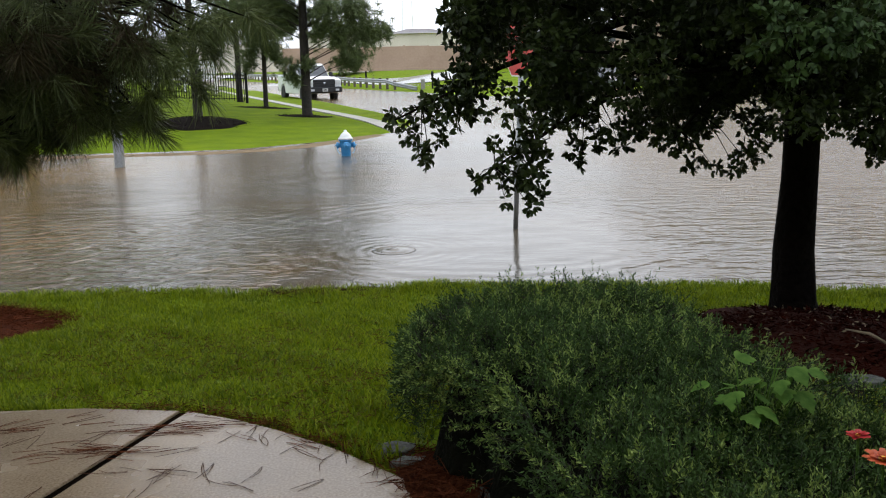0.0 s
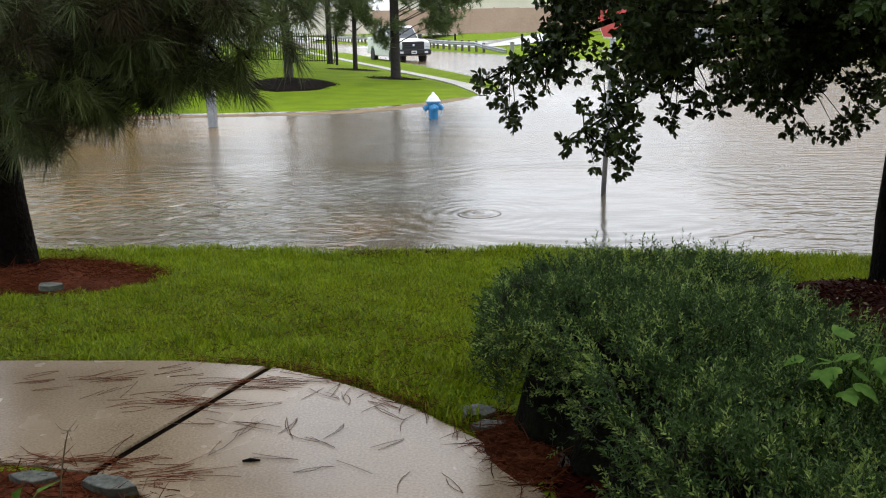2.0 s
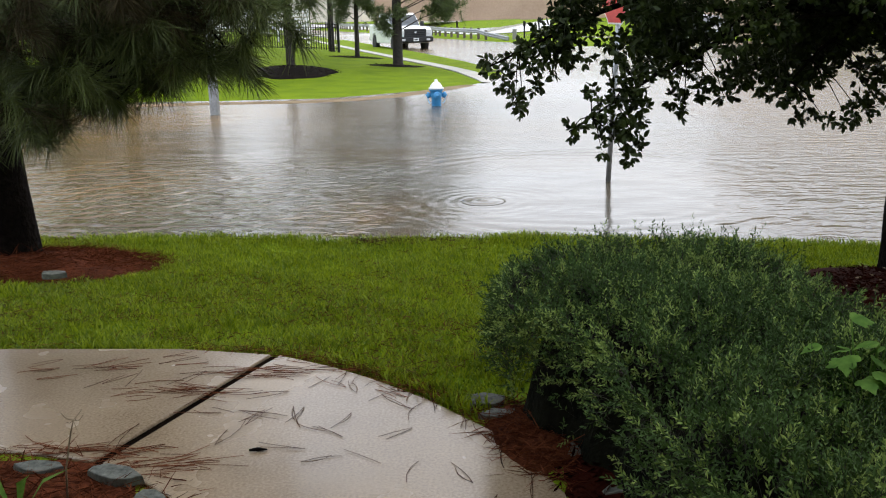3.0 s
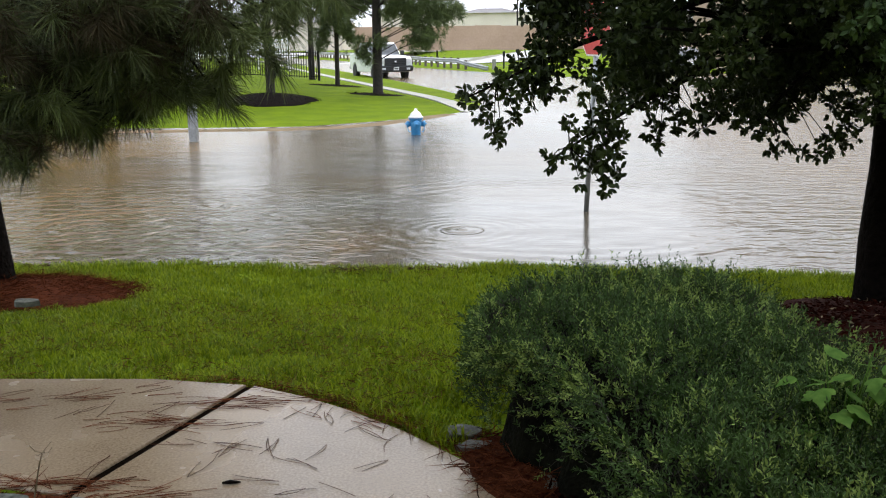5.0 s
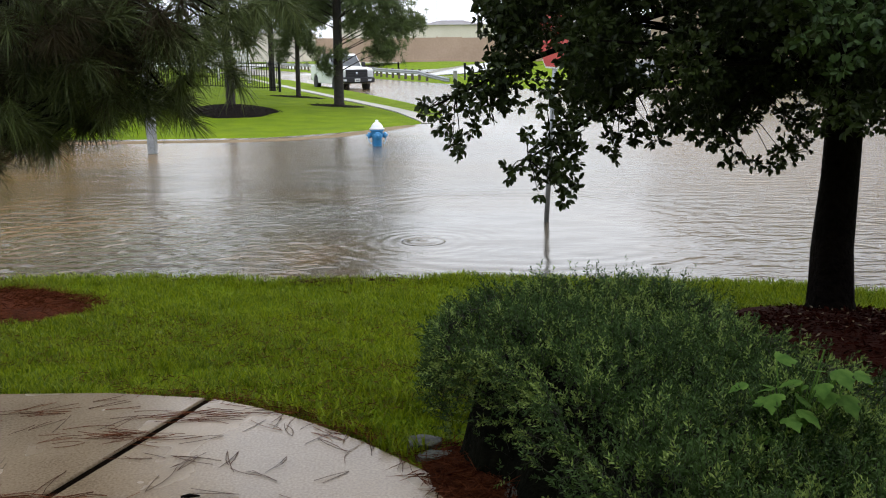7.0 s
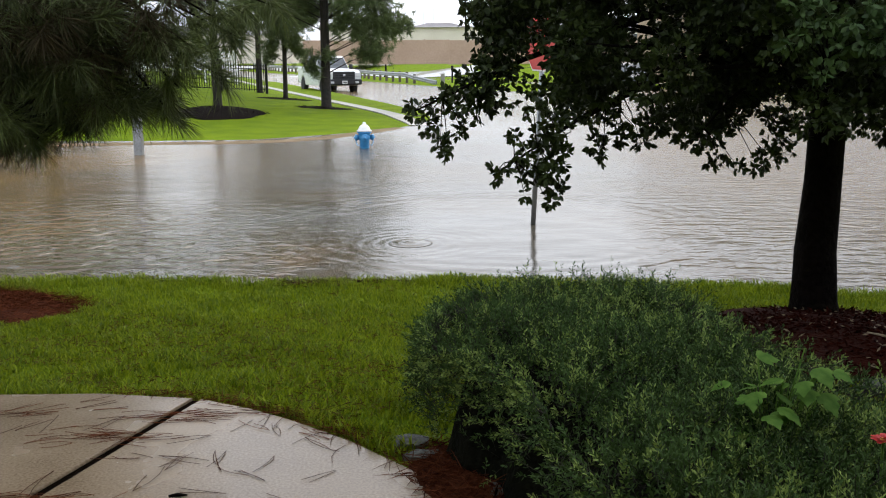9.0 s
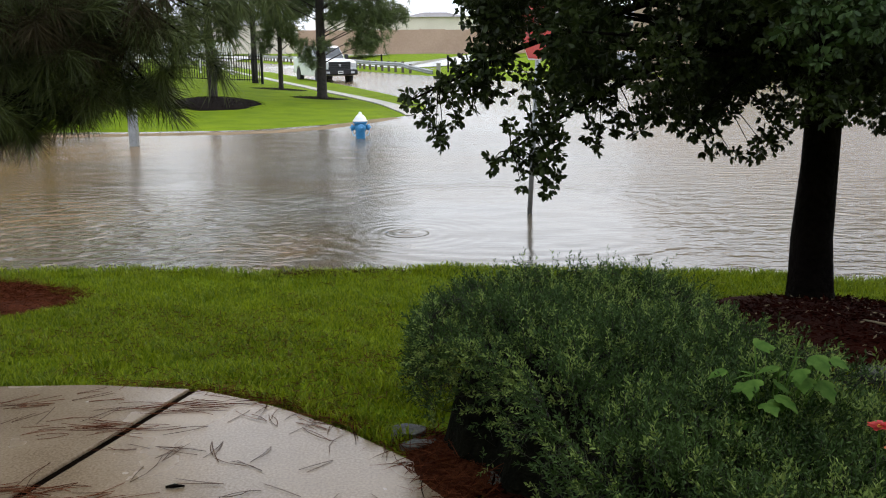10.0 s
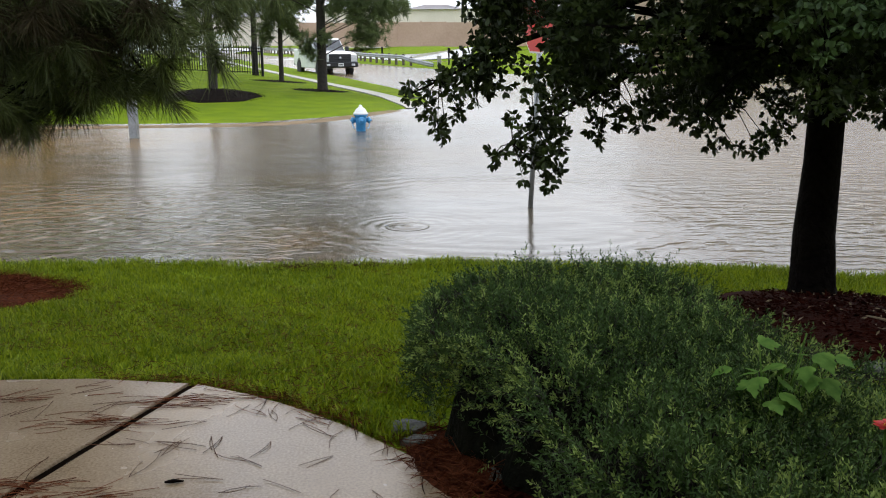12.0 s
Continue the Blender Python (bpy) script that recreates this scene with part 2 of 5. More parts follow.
M_HEDGE = material("hedge_leaves", (0.010, 0.025, 0.006), (0.092, 0.155, 0.042), 0.6, 9, 3.0, 0, island=0.4, translucent=0.15, spec=0.1)
M_HEDGE_TIP = material("hedge_new_leaves", (0.10, 0.165, 0.035), (0.31, 0.39, 0.11), 0.6, 9, 3.0, 0, island=0.4, translucent=0.25, spec=0.08)
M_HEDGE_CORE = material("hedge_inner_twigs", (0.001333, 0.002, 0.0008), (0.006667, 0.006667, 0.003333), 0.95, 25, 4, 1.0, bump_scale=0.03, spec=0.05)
M_BIGLEAF = material("bright_green_leaf", (0.035, 0.095, 0.010), (0.14, 0.24, 0.04), 0.7, 30, 6, 0.2, translucent=0.3, spec=0.12)
M_RED_FLOWER = material("red_petals", (0.3462, 0.007692, 0.009231), (0.5769, 0.03077, 0.02308), 0.5, 40, 6, 0, translucent=0.2)
M_ORANGE_FLOWER = material("orange_petals", (0.4615, 0.04615, 0.01154), (0.6538, 0.1692, 0.04615), 0.5, 40, 6, 0, translucent=0.2)
M_YELLOW = material("yellow_petal", (0.6, 0.42, 0.03), (0.8, 0.6, 0.08), 0.5, 40, 6, 0, translucent=0.2)
M_DRYSTEM = material("dry_stem", (0.1143, 0.07857, 0.04286), (0.2429, 0.1857, 0.1071), 0.7, 40, 6, 0.2)
M_STRAW = material("dead_grass_straw", (0.040, 0.027, 0.008), (0.15, 0.088, 0.026), 0.85, 40, 6, 0, island=0.6, spec=0.03)
M_BLUE = material("hydrant_blue_paint", (0.03, 0.19, 0.40), (0.06, 0.28, 0.52), 0.4, 30, 4, 0.15, bump_scale=0.004)
M_WHITE = material("white_paint", (0.68, 0.68, 0.66), (0.82, 0.82, 0.8), 0.4, 25, 2, 0.05, bump_scale=0.003)
M_CARWHITE = material("white_car_paint", (0.72, 0.73, 0.74), (0.82, 0.83, 0.84), 0.18, 10, 1, 0, rough_var=0.05)
M_CARDARK = material("dark_car_paint", (0.02, 0.024, 0.03), (0.05, 0.055, 0.065), 0.2, 10, 1, 0, rough_var=0.05)
M_CARBLUE = material("blue_car_paint", (0.03, 0.06, 0.16), (0.05, 0.09, 0.24), 0.2, 10, 1, 0, rough_var=0.05)
M_BLACK = material("black_plastic", (0.008, 0.008, 0.009), (0.025, 0.025, 0.026), 0.5, 40, 3, 0.1, bump_scale=0.003)
M_RUBBER = material("tyre_rubber", (0.01, 0.01, 0.01), (0.03, 0.03, 0.03), 0.8, 40, 3, 0.3, bump_scale=0.005)
M_CHROME = material("steel_rim", (0.4, 0.4, 0.41), (0.6, 0.6, 0.61), 0.3, 30, 3, 0, metal=0.9)
M_GALV = material("galvanised_steel", (0.2308, 0.2385, 0.2462), (0.3846, 0.3923, 0.4), 0.45, 25, 3, 0.1, metal=0.6, bump_scale=0.003)
M_RED = material("sign_red", (0.4583, 0.01667, 0.015), (0.6, 0.03333, 0.025), 0.35, 20, 2, 0)
M_IRON = material("black_iron", (0.008, 0.008, 0.009), (0.022, 0.022, 0.024), 0.45, 40, 3, 0.1, bump_scale=0.003, spec=0.1)
M_WOODPOST = material("weathered_post", (0.07, 0.055, 0.042), (0.16, 0.13, 0.1), 0.8, 20, 3, 0.4)
M_FENCE = material("brown_fence_panel", (0.39, 0.265, 0.185), (0.50, 0.355, 0.26), 0.8, 6, 0.6, 0.2, per_object=0.25)
M_STUCCO = material("beige_house_wall", (0.62, 0.55, 0.46), (0.75, 0.68, 0.59), 0.85, 8, 0.5, 0.2)
M_ROOF = material("grey_shingle_roof", (0.13, 0.12, 0.125), (0.24, 0.23, 0.235), 0.9, 10, 0.6, 0.4)
M_BRICK = material("house_wall_brick", (0.1692, 0.09231, 0.06154), (0.2769, 0.1692, 0.1154), 0.85, 12, 1.0, 0.3)
M_TANBRICK = material("tan_house_brick", (0.24, 0.165, 0.11), (0.36, 0.26, 0.18), 0.85, 12, 1.0, 0.3)
M_ROAD = material("wet_asphalt", (0.045, 0.045, 0.048), (0.09, 0.09, 0.092), 0.12, 15, 0.4, 0.05, rough_var=0.1, bump_scale=0.004)
M_GLASS = glass_material("car_window_glass", (0.10, 0.12, 0.13))
M_LAMP = material("headlight_lens", (0.6, 0.6, 0.6), (0.8, 0.8, 0.8), 0.1, 30, 3, 0)
M_PANE = material("dark_window_pane", (0.05, 0.055, 0.06), (0.1, 0.11, 0.12), 0.06, 5, 1, 0)

# ---------------------------------------------------------------- building helpers
class Geo:
    """Collects vertices and faces for one mesh."""

    def __init__(self):
        self.v, self.f = [], []

    def add(self, verts, faces):
        o = len(self.v)
        self.v += [tuple(p) for p in verts]
        self.f += [tuple(i + o for i in q) for q in faces]
        return self

    def box(self, x0, x1, y0, y1, z0, z1):
        return self.add([(x, y, z) for z in (z0, z1) for y in (y0, y1) for x in (x0, x1)],
                        [(0, 2, 3, 1), (4, 5, 7, 6), (0, 1, 5, 4), (2, 6, 7, 3), (0, 4, 6, 2), (1, 3, 7, 5)])

    def tube(self, pts, radii, seg=8, caps=True):
        pts = [Vector(p) for p in pts]
        verts, faces = [], []
        side = None
        for i, p in enumerate(pts):
            d = (pts[min(i + 1, len(pts) - 1)] - pts[max(i - 1, 0)]).normalized()
            if side is None:
                side = d.orthogonal().normalized()
            side = (side - d * side.dot(d)).normalized()
            up = d.cross(side)
            r = radii[i] if isinstance(radii, (list, tuple)) else radii
            for k in range(seg):
                a = 2 * math.pi * k / seg
                verts.append(p + (side * math.cos(a) + up * math.sin(a)) * r)
        for i in range(len(pts) - 1):
            for k in range(seg):
                a, b = i * seg + k, i * seg + (k + 1) % seg
                faces.append((a, b, b + seg, a + seg))
        if caps:
            faces.append(tuple(range(seg))[::-1])
            faces.append(tuple(range((len(pts) - 1) * seg, len(pts) * seg)))
        return self.add(verts, faces)

    def lathe(self, profile, seg=20, at=(0, 0, 0), axis="z"):
        verts, faces = [], []
        for r, h in profile:
            for k in range(seg):
                a = 2 * math.pi * k / seg
                c, s = r * math.cos(a), r * math.sin(a)
                p = {"z": (c, s, h), "x": (h, c, s), "y": (s, h, c)}[axis]
                verts.append((p[0] + at[0], p[1] + at[1], p[2] + at[2]))
        for i in range(len(profile) - 1):
            for k in range(seg):
                a, b = i * seg + k, i * seg + (k + 1) % seg
                faces.append((a, b, b + seg, a + seg))
        faces.append(tuple(range(seg))[::-1])
        faces.append(tuple(range((len(profile) - 1) * seg, len(profile) * seg)))
        return self.add(verts, faces)

    def prism(self, outline, z0, z1):
        k = len(outline)
        verts = [(x, y, z0) for x, y in outline] + [(x, y, z1) for x, y in outline]
        faces = [tuple(range(k))[::-1], tuple(range(k, 2 * k))]
        faces += [(i, (i + 1) % k, (i + 1) % k + k, i + k) for i in range(k)]
        return self.add(verts, faces)

    def make(self, name, mat, parent=None, label="", smooth=False, bevel=0.0):
        me = bpy.data.meshes.new(name)
        me.from_pydata(self.v, [], self.f)
        if bevel:
            bm = bmesh.new()
            bm.from_mesh(me)
            sharp = [e for e in bm.edges if len(e.link_faces) == 2 and e.calc_face_angle(0) > 0.5]
            bmesh.ops.bevel(bm, geom=sharp, offset=bevel, segments=2, affect="EDGES", profile=0.5)
            bmesh.ops.recalc_face_normals(bm, faces=bm.faces)
            bm.to_mesh(me)
            bm.free()
        me.materials.append(mat)
        if smooth:
            me.shade_smooth()
        me.update()
        ob = new(name, me)
        if parent:
            ob.parent = parent
        if label:
            tagged(ob, label)
        return ob


def arrays(name, v, faces, mat, parent=None, smooth=False):
    """One mesh from numpy arrays: v (n, 3) and a list of index arrays (m, k)."""
    me = bpy.data.meshes.new(name)
    me.vertices.add(len(v))
    me.vertices.foreach_set("co", np.ascontiguousarray(v, dtype=np.float32).ravel())
    loops = np.concatenate([f.ravel() for f in faces]).astype(np.int32)
    sizes = np.concatenate([np.full(len(f), f.shape[1]) for f in faces])
    starts = np.concatenate([[0], np.cumsum(sizes)[:-1]]).astype(np.int32)
    me.loops.add(len(loops))
    me.loops.foreach_set("vertex_index", loops)
    me.polygons.add(len(sizes))
    me.polygons.foreach_set("loop_start", starts)
    me.materials.append(mat)
    if smooth:
        me.polygons.foreach_set("use_smooth", np.ones(len(sizes), dtype=bool))
    me.update(calc_edges=True)
    me.validate()
    ob = new(name, me)
    if parent:
        ob.parent = parent
    return ob


def thing(name, label, category, at=(0, 0, 0), turn=0.0, group="", kind=""):
    e = new(name)
    e.empty_display_size = 0.1
    e.matrix_basis = pose(*at, 0, 0, turn)
    return tagged(e, label, category, group, kind)


def unit(v):
    return v / np.maximum(np.linalg.norm(v, axis=1, keepdims=True), 1e-9)


def leaves(name, base, way, size, width, mat, parent, fold=0.25, curl=0.2, rng=None, smooth=False):
    """Leaves: a pointed oval of six corners folded along its midrib, at base (n, 3) along way (n, 3)."""
    n = len(base)
    way = unit(way)
    side = unit(np.cross(way, unit(rng.normal(size=(n, 3)))))
    up = np.cross(side, way)
    s, w = size[:, None], width[:, None]
    rib1 = base + way * s * 0.5 - up * w * fold
    tip = base + way * s - up * s * curl
    l1 = base + way * s * 0.35 + side * w * 0.42
    l2 = base + way * s * 0.72 + side * w * 0.45 - up * s * curl * 0.5
    r1 = base + way * s * 0.35 - side * w * 0.42
    r2 = base + way * s * 0.72 - side * w * 0.45 - up * s * curl * 0.5
    v = np.stack([base, l1, l2, tip, r2, r1, rib1], 1).reshape(-1, 3)
    o = (np.arange(n) * 7)[:, None]
    f = np.concatenate([o + np.array([[0, 6, 2, 1]]), o + np.array([[0, 5, 4, 6]]), o + np.array([[6, 4, 3, 2]])])
    return arrays(name, v, [f], mat, parent, smooth)


def small_leaves(name, base, way, size, width, mat, parent, rng):
    """Small leaves: a folded diamond of two triangles."""
    n = len(base)
    way = unit(way)
    side = unit(np.cross(way, unit(rng.normal(size=(n, 3)))))
    up = np.cross(side, way)
    s, w = size[:, None], width[:, None]
    v = np.stack([base, base + way * s * 0.5 + side * w * 0.5 + up * w * 0.2, base + way * s,
                  base + way * s * 0.5 - side * w * 0.5 + up * w * 0.2], 1).reshape(-1, 3)
    o = (np.arange(n) * 4)[:, None]
    return arrays(name, v, [np.concatenate([o + np.array([[0, 1, 2]]), o + np.array([[0, 2, 3]])])], mat, parent)


def needles(name, base, way, length, width, mat, parent, rng, droop=0.15):
    """Needles: a thin bent blade of a quad and a tip."""
    n = len(base)
    way = unit(way)
    side = unit(np.cross(way, unit(rng.normal(size=(n, 3)))))
    s, w = length[:, None], width * 0.5
    mid = base + way * s * 0.55
    mid[:, 2] -= length * droop * 0.3
    tip = base + way * s
    tip[:, 2] -= length * droop
    v = np.stack([base - side * w, base + side * w, mid + side * w, mid - side * w, tip], 1).reshape(-1, 3)
    o = (np.arange(n) * 5)[:, None]
    return arrays(name, v, [o + np.array([[0, 1, 2, 3]]), o + np.array([[3, 2, 4]])], mat, parent)


def inside(x, y, poly):
    """Which points lie in the polygon."""
    res = np.zeros(np.shape(x), dtype=bool)
    k = len(poly)
    for i in range(k):
        (x0, y0), (x1, y1) = poly[i], poly[(i + 1) % k]
        if y0 == y1:
            continue
        hit = ((y0 > y) != (y1 > y)) & (x < (x1 - x0) * (y - y0) / (y1 - y0) + x0)
        res ^= hit
    return res


def signed(x, y, poly):
    """Distance to the polygon's edge, positive inside."""
    best = np.full(np.shape(x), 1e9)
    k = len(poly)
    for i in range(k):
        (x0, y0), (x1, y1) = poly[i], poly[(i + 1) % k]
        dx, dy = x1 - x0, y1 - y0
        t = np.clip(((x - x0) * dx + (y - y0) * dy) / (dx * dx + dy * dy), 0, 1)
        best = np.minimum(best, np.hypot(x - x0 - t * dx, y - y0 - t * dy))
    return np.where(inside(x, y, poly), best, -best)


def smooth01(t):
    t = np.clip(t, 0, 1)
    return t * t * (3 - 2 * t)


def wobble(x, y, scale, seed=0.0):
    """Cheap smooth noise in -1..1 for arrays."""
    x, y = np.asarray(x) * scale + seed, np.asarray(y) * scale - seed
    return (np.sin(x * 1.7 + np.sin(y * 1.3) * 1.4) + np.sin(y * 2.1 + np.sin(x * 0.9 + 1.0) * 1.7) + np.sin((x + y) * 2.9 + 2.0)) / 3


# ---------------------------------------------------------------- ground
FAR_LAWN = [(-60, 22.4), (-14, 22.4), (-9.8, 22.45), (-7.8, 22.45), (-5.4, 22.8), (-3.47, 24.6), (-2.41, 26.3), (-1.83, 27.9),
            (-1.75, 30.5), (-1.9, 32.4), (-3.6, 39), (-7.0, 49.9), (-16.4, 77.2), (-40, 145), (-300, 400), (-300, 22.4)]
VERGE = [(-2.4, 66.3), (0.8, 59), (3.0, 54.6), (6.0, 55.0), (8.0, 58), (4, 66), (-4, 80), (-14, 104), (-33, 150), (-36, 147), (-17, 104), (-10.3, 84)]
EAST_LAWN = [(12, 60), (16, 56), (20, 54.5), (60, 56), (300, 60), (300, 200), (30, 120), (16, 80)]
NORTH_LAWN = [(-60, 260), (-8, 97), (2, 80), (9, 72), (14, 74), (40, 90), (300, 130), (3000, 3000), (-3000, 3000)]


WALK_OUT = [(-6.0, 3.7), (-4.2, 3.88), (-2.55, 4.0), (-1.71, 4.04), (-1.23, 3.98), (-0.95, 3.86), (-0.72, 3.72), (-0.45, 3.51),
            (-0.16, 3.22), (-0.01, 2.98), (0.09, 2.78), (0.17, 2.4), (0.2, 1.8), (0.22, -2.98)]
WALK_IN = [(-1.0, -2.98), (-0.98, 1.9), (-1.06, 2.35), (-1.23, 2.68), (-1.40, 2.80), (-1.58, 2.90), (-1.92, 2.95), (-2.6, 2.93), (-4.2, 2.84), (-6.0, 2.7)]
WALKWAY = WALK_OUT + WALK_IN
WZ = 0.40


def shore(x):
    return 7.78 - 0.05 * np.maximum(x, 0) ** 1.5 - 0.02 * np.maximum(-x - 3, 0) + 0.12 * wobble(x, 0 * x, 0.8) + 0.06 * wobble(x, 0 * x, 3.0, 4)


def ground_z(x, y):
    x, y = np.asarray(x, dtype=float), np.asarray(y, dtype=float)
    d = shore(x) - y
    near = np.where(d > 0, 0.02 + 0.365 * smooth01(d / 4.5) + 0.012 * wobble(x, y, 2.0) * smooth01(d), np.maximum(-0.45, d * 0.16 + 0.02))
    z = near
    for poly, top, slope, lift in ((FAR_LAWN, 0.42, 9.0, 0.004), (VERGE, 0.42, 5.0, 0.010), (EAST_LAWN, 0.5, 7.0, 0.0), (NORTH_LAWN, 1.36, 12.0, 0.0)):
        s = signed(x, y, poly)
        h = np.where(s > 0, 0.03 + top * smooth01(s / slope) + lift * np.maximum(y - 55, 0) * smooth01(s / slope), -0.45 + 0.48 * smooth01((s + 4) / 4))
        z = np.maximum(z, h)
    z = z - 0.10 * smooth01((signed(x, y, WALKWAY) - 0.05) / 0.12)
    far = np.hypot(x, y)
    return z + 0.004 * np.maximum(far - 220, 0) * 0.5


def steps(*spans):
    out = []
    for a, b, d in spans:
        out += list(np.arange(a, b, d))
    return np.array(out + [spans[-1][1]])


gx = steps((-3000, -300, 300), (-300, -60, 20), (-60, -16, 2), (-16, -6, 0.4), (-6, 5, 0.12), (5, 16, 0.4), (16, 60, 2), (60, 300, 20), (300, 3000, 300))
gy = steps((-60, -4, 4), (-4, 2, 0.5), (2, 9, 0.12), (9, 18, 0.5), (18, 34, 0.3), (34, 80, 0.7), (80, 160, 3), (160, 400, 20), (400, 3000, 200))
X, Y = np.meshgrid(gx, gy)
Z = ground_z(X, Y)
nx, ny = len(gx), len(gy)
gi = (np.arange(ny - 1)[:, None] * nx + np.arange(nx - 1)[None, :]).ravel()
ground = arrays("ground", np.stack([X, Y, Z], -1).reshape(-1, 3), [np.stack([gi, gi + 1, gi + nx + 1, gi + nx], 1)], M_GROUND, smooth=True)
tagged(ground, "green lawn sloping gently down into the flood water", "ground", kind="structure")

water = Geo().add([(-400, 6.6, 0), (400, 6.6, 0), (400, 420, 0), (-400, 420, 0)], [(0, 1, 2, 3)]).make("water", M_WATER)
tagged(water, "brown rippled flood water covering the street", "water", kind="structure")

# ---------------------------------------------------------------- walkway


def slab(outline, name, parent):
    bm = bmesh.new()
    top = [bm.verts.new((x, y, WZ)) for x, y in outline]
    f = bm.faces.new(top)
    r = bmesh.ops.extrude_face_region(bm, geom=[f])
    for v in r["geom"]:
        if isinstance(v, bmesh.types.BMVert):
            v.co.z = WZ - 0.12
    bmesh.ops.recalc_face_normals(bm, faces=bm.faces)
    rim = [e for e in bm.edges if all(abs(v.co.z - WZ) < 1e-4 for v in e.verts)]
    bmesh.ops.bevel(bm, geom=rim, offset=0.012, segments=3, affect="EDGES", profile=0.5)
    me = bpy.data.meshes.new(name)
    bm.to_mesh(me)
    bm.free()
    me.materials.append(M_CONCRETE)
    ob = new(name, me)
    ob.parent = parent
    return ob


path = thing("walkway", "wet tan concrete garden path with scattered pine needles", "path", kind="structure")
slab([(-6.0, 3.7), (-4.2, 3.88), (-2.55, 4.0), (-1.71, 4.04), (-1.25, 3.985), (-1.60, 2.905), (-1.92, 2.95), (-2.6, 2.93), (-4.2, 2.84), (-6.0, 2.7)], "slab", path)
slab([(-1.21, 3.978), (-0.95, 3.86), (-0.72, 3.72), (-0.45, 3.51), (-0.16, 3.22), (-0.01, 2.98), (0.09, 2.78), (0.17, 2.4), (0.2, 1.8), (0.22, -2.98),
      (-1.0, -2.98), (-0.98, 1.9), (-1.06, 2.35), (-1.23, 2.68), (-1.40, 2.80), (-1.56, 2.893)], "slab", path)
Geo().prism([(-1.249, 3.97), (-1.211, 3.97), (-1.561, 2.90), (-1.599, 2.90)], WZ - 0.1, WZ - 0.010).make("expansion_joint", M_STRIP, path)

# ---------------------------------------------------------------- mulch beds
def mound(name, cx, cy, rx, ry, height, mat, label, chips, seed, chip_mat=None, straw_cover=False):
    rng = np.random.default_rng(seed)
    rings, seg = 10, 48
    verts, faces = [], []
    for i in range(rings + 1):
        t = i / rings
        for k in range(seg):
            a = 2 * math.pi * k / seg
            r = t * (1 + 0.06 * math.sin(3 * a + seed) + 0.04 * math.sin(7 * a))
            x, y = cx + rx * r * math.cos(a), cy + ry * r * math.sin(a)
            z = float(ground_z(x, y)) + (height * (1 - t ** 2) + 0.015 * float(wobble(x, y, 6)) * (1 - t) if t < 1 else -0.04)
            verts.append((x, y, z))
    for i in range(rings):
        for k in range(seg):
            a, b = i * seg + k, i * seg + (k + 1) % seg
            faces.append((a, a + seg, b + seg, b))
    bed = thing(name, label, "mulch bed", kind="structure")
    Geo().add(verts, faces).make("mulch_mound", mat, bed, smooth=True)
    if chips:
        a, t = rng.uniform(0, 2 * np.pi, chips), np.sqrt(rng.uniform(0, 1.08, chips))
        x, y = cx + rx * t * np.cos(a), cy + ry * t * np.sin(a)
        z = ground_z(x, y) + height * np.clip(1 - t ** 2, 0, 1) + 0.004
        base = np.stack([x, y, z], 1)
        way = np.stack([rng.normal(size=chips), rng.normal(size=chips), rng.normal(size=chips) * 0.25 + 0.1], 1)
        if straw_cover:
            ob = needles("pine_straw_cover", base, way, rng.uniform(0.05, 0.15, chips), 0.0032, chip_mat, bed, rng, 0.05)
            tagged(ob, kind="stuff")
            return bed
        ob = small_leaves("bark_chips", base, way, rng.uniform(0.02, 0.07, chips), rng.uniform(0.008, 0.02, chips), chip_mat or mat, bed, rng)
        tagged(ob, kind="stuff")
    return bed


mound("mulch_bed_oak", 2.55, 5.5, 1.2, 1.3, 0.12, M_MULCH, "red-brown wood mulch round the oak trunk", 7000, 2)
# pale chips that also paint the white glints on the mulch
glint_rng = np.random.default_rng(12)
ga, gt = glint_rng.uniform(0, 2 * np.pi, 260), np.sqrt(glint_rng.uniform(0, 0.95, 260))
gx0, gy0 = 2.55 + 1.2 * gt * np.cos(ga), 5.5 + 1.3 * gt * np.sin(ga)
glint = small_leaves("fresh_wood_chips", np.column_stack([gx0, gy0, ground_z(gx0, gy0) + 0.12 * (1 - gt ** 2) + 0.012]), np.column_stack([glint_rng.normal(size=(260, 2)), np.full(260, 0.15)]),
                     glint_rng.uniform(0.02, 0.05, 260), glint_rng.uniform(0.008, 0.016, 260), M_DRYSTEM, None, glint_rng)
tagged(glint, "pale wood chips scattered over the red mulch, doubling as its glints", "wood chips", kind="stuff")
mound("mulch_bed_pine", -3.95, 6.5, 1.12, 0.8, 0.13, M_PINESTRAW, "rust-red pine straw mulch round the pine trunk", 9000, 3, M_NEEDLE_RUST, True)
mound("mulch_bed_path", -1.95, 2.28, 0.95, 0.68, 0.02, M_PINESTRAW, "red pine straw inside the path's bend", 6000, 4, M_NEEDLE_RUST, True)
mound("mulch_bed_hedge", 0.78, 2.75, 0.72, 1.1, 0.02, M_MULCH, "dark red mulch under the hedge", 4000, 6)
mound("mulch_bed_corner", -0.02, 3.2, 0.2, 0.34, 0.02, M_PINESTRAW, "red pine straw at the corner of the path", 1200, 7, M_NEEDLE_RUST, True)
mound("mulch_ring_lawn", -7.5, 28.3, 1.42, 1.9, 0.16, M_BARKMULCH, "dark mulch ring round a lawn tree", 1500, 5)
mound("mulch_ring_lawn_b", -5.2, 34.0, 1.1, 0.9, 0.05, M_BARKMULCH, "thin dark mulch at a pine's foot", 500, 8)
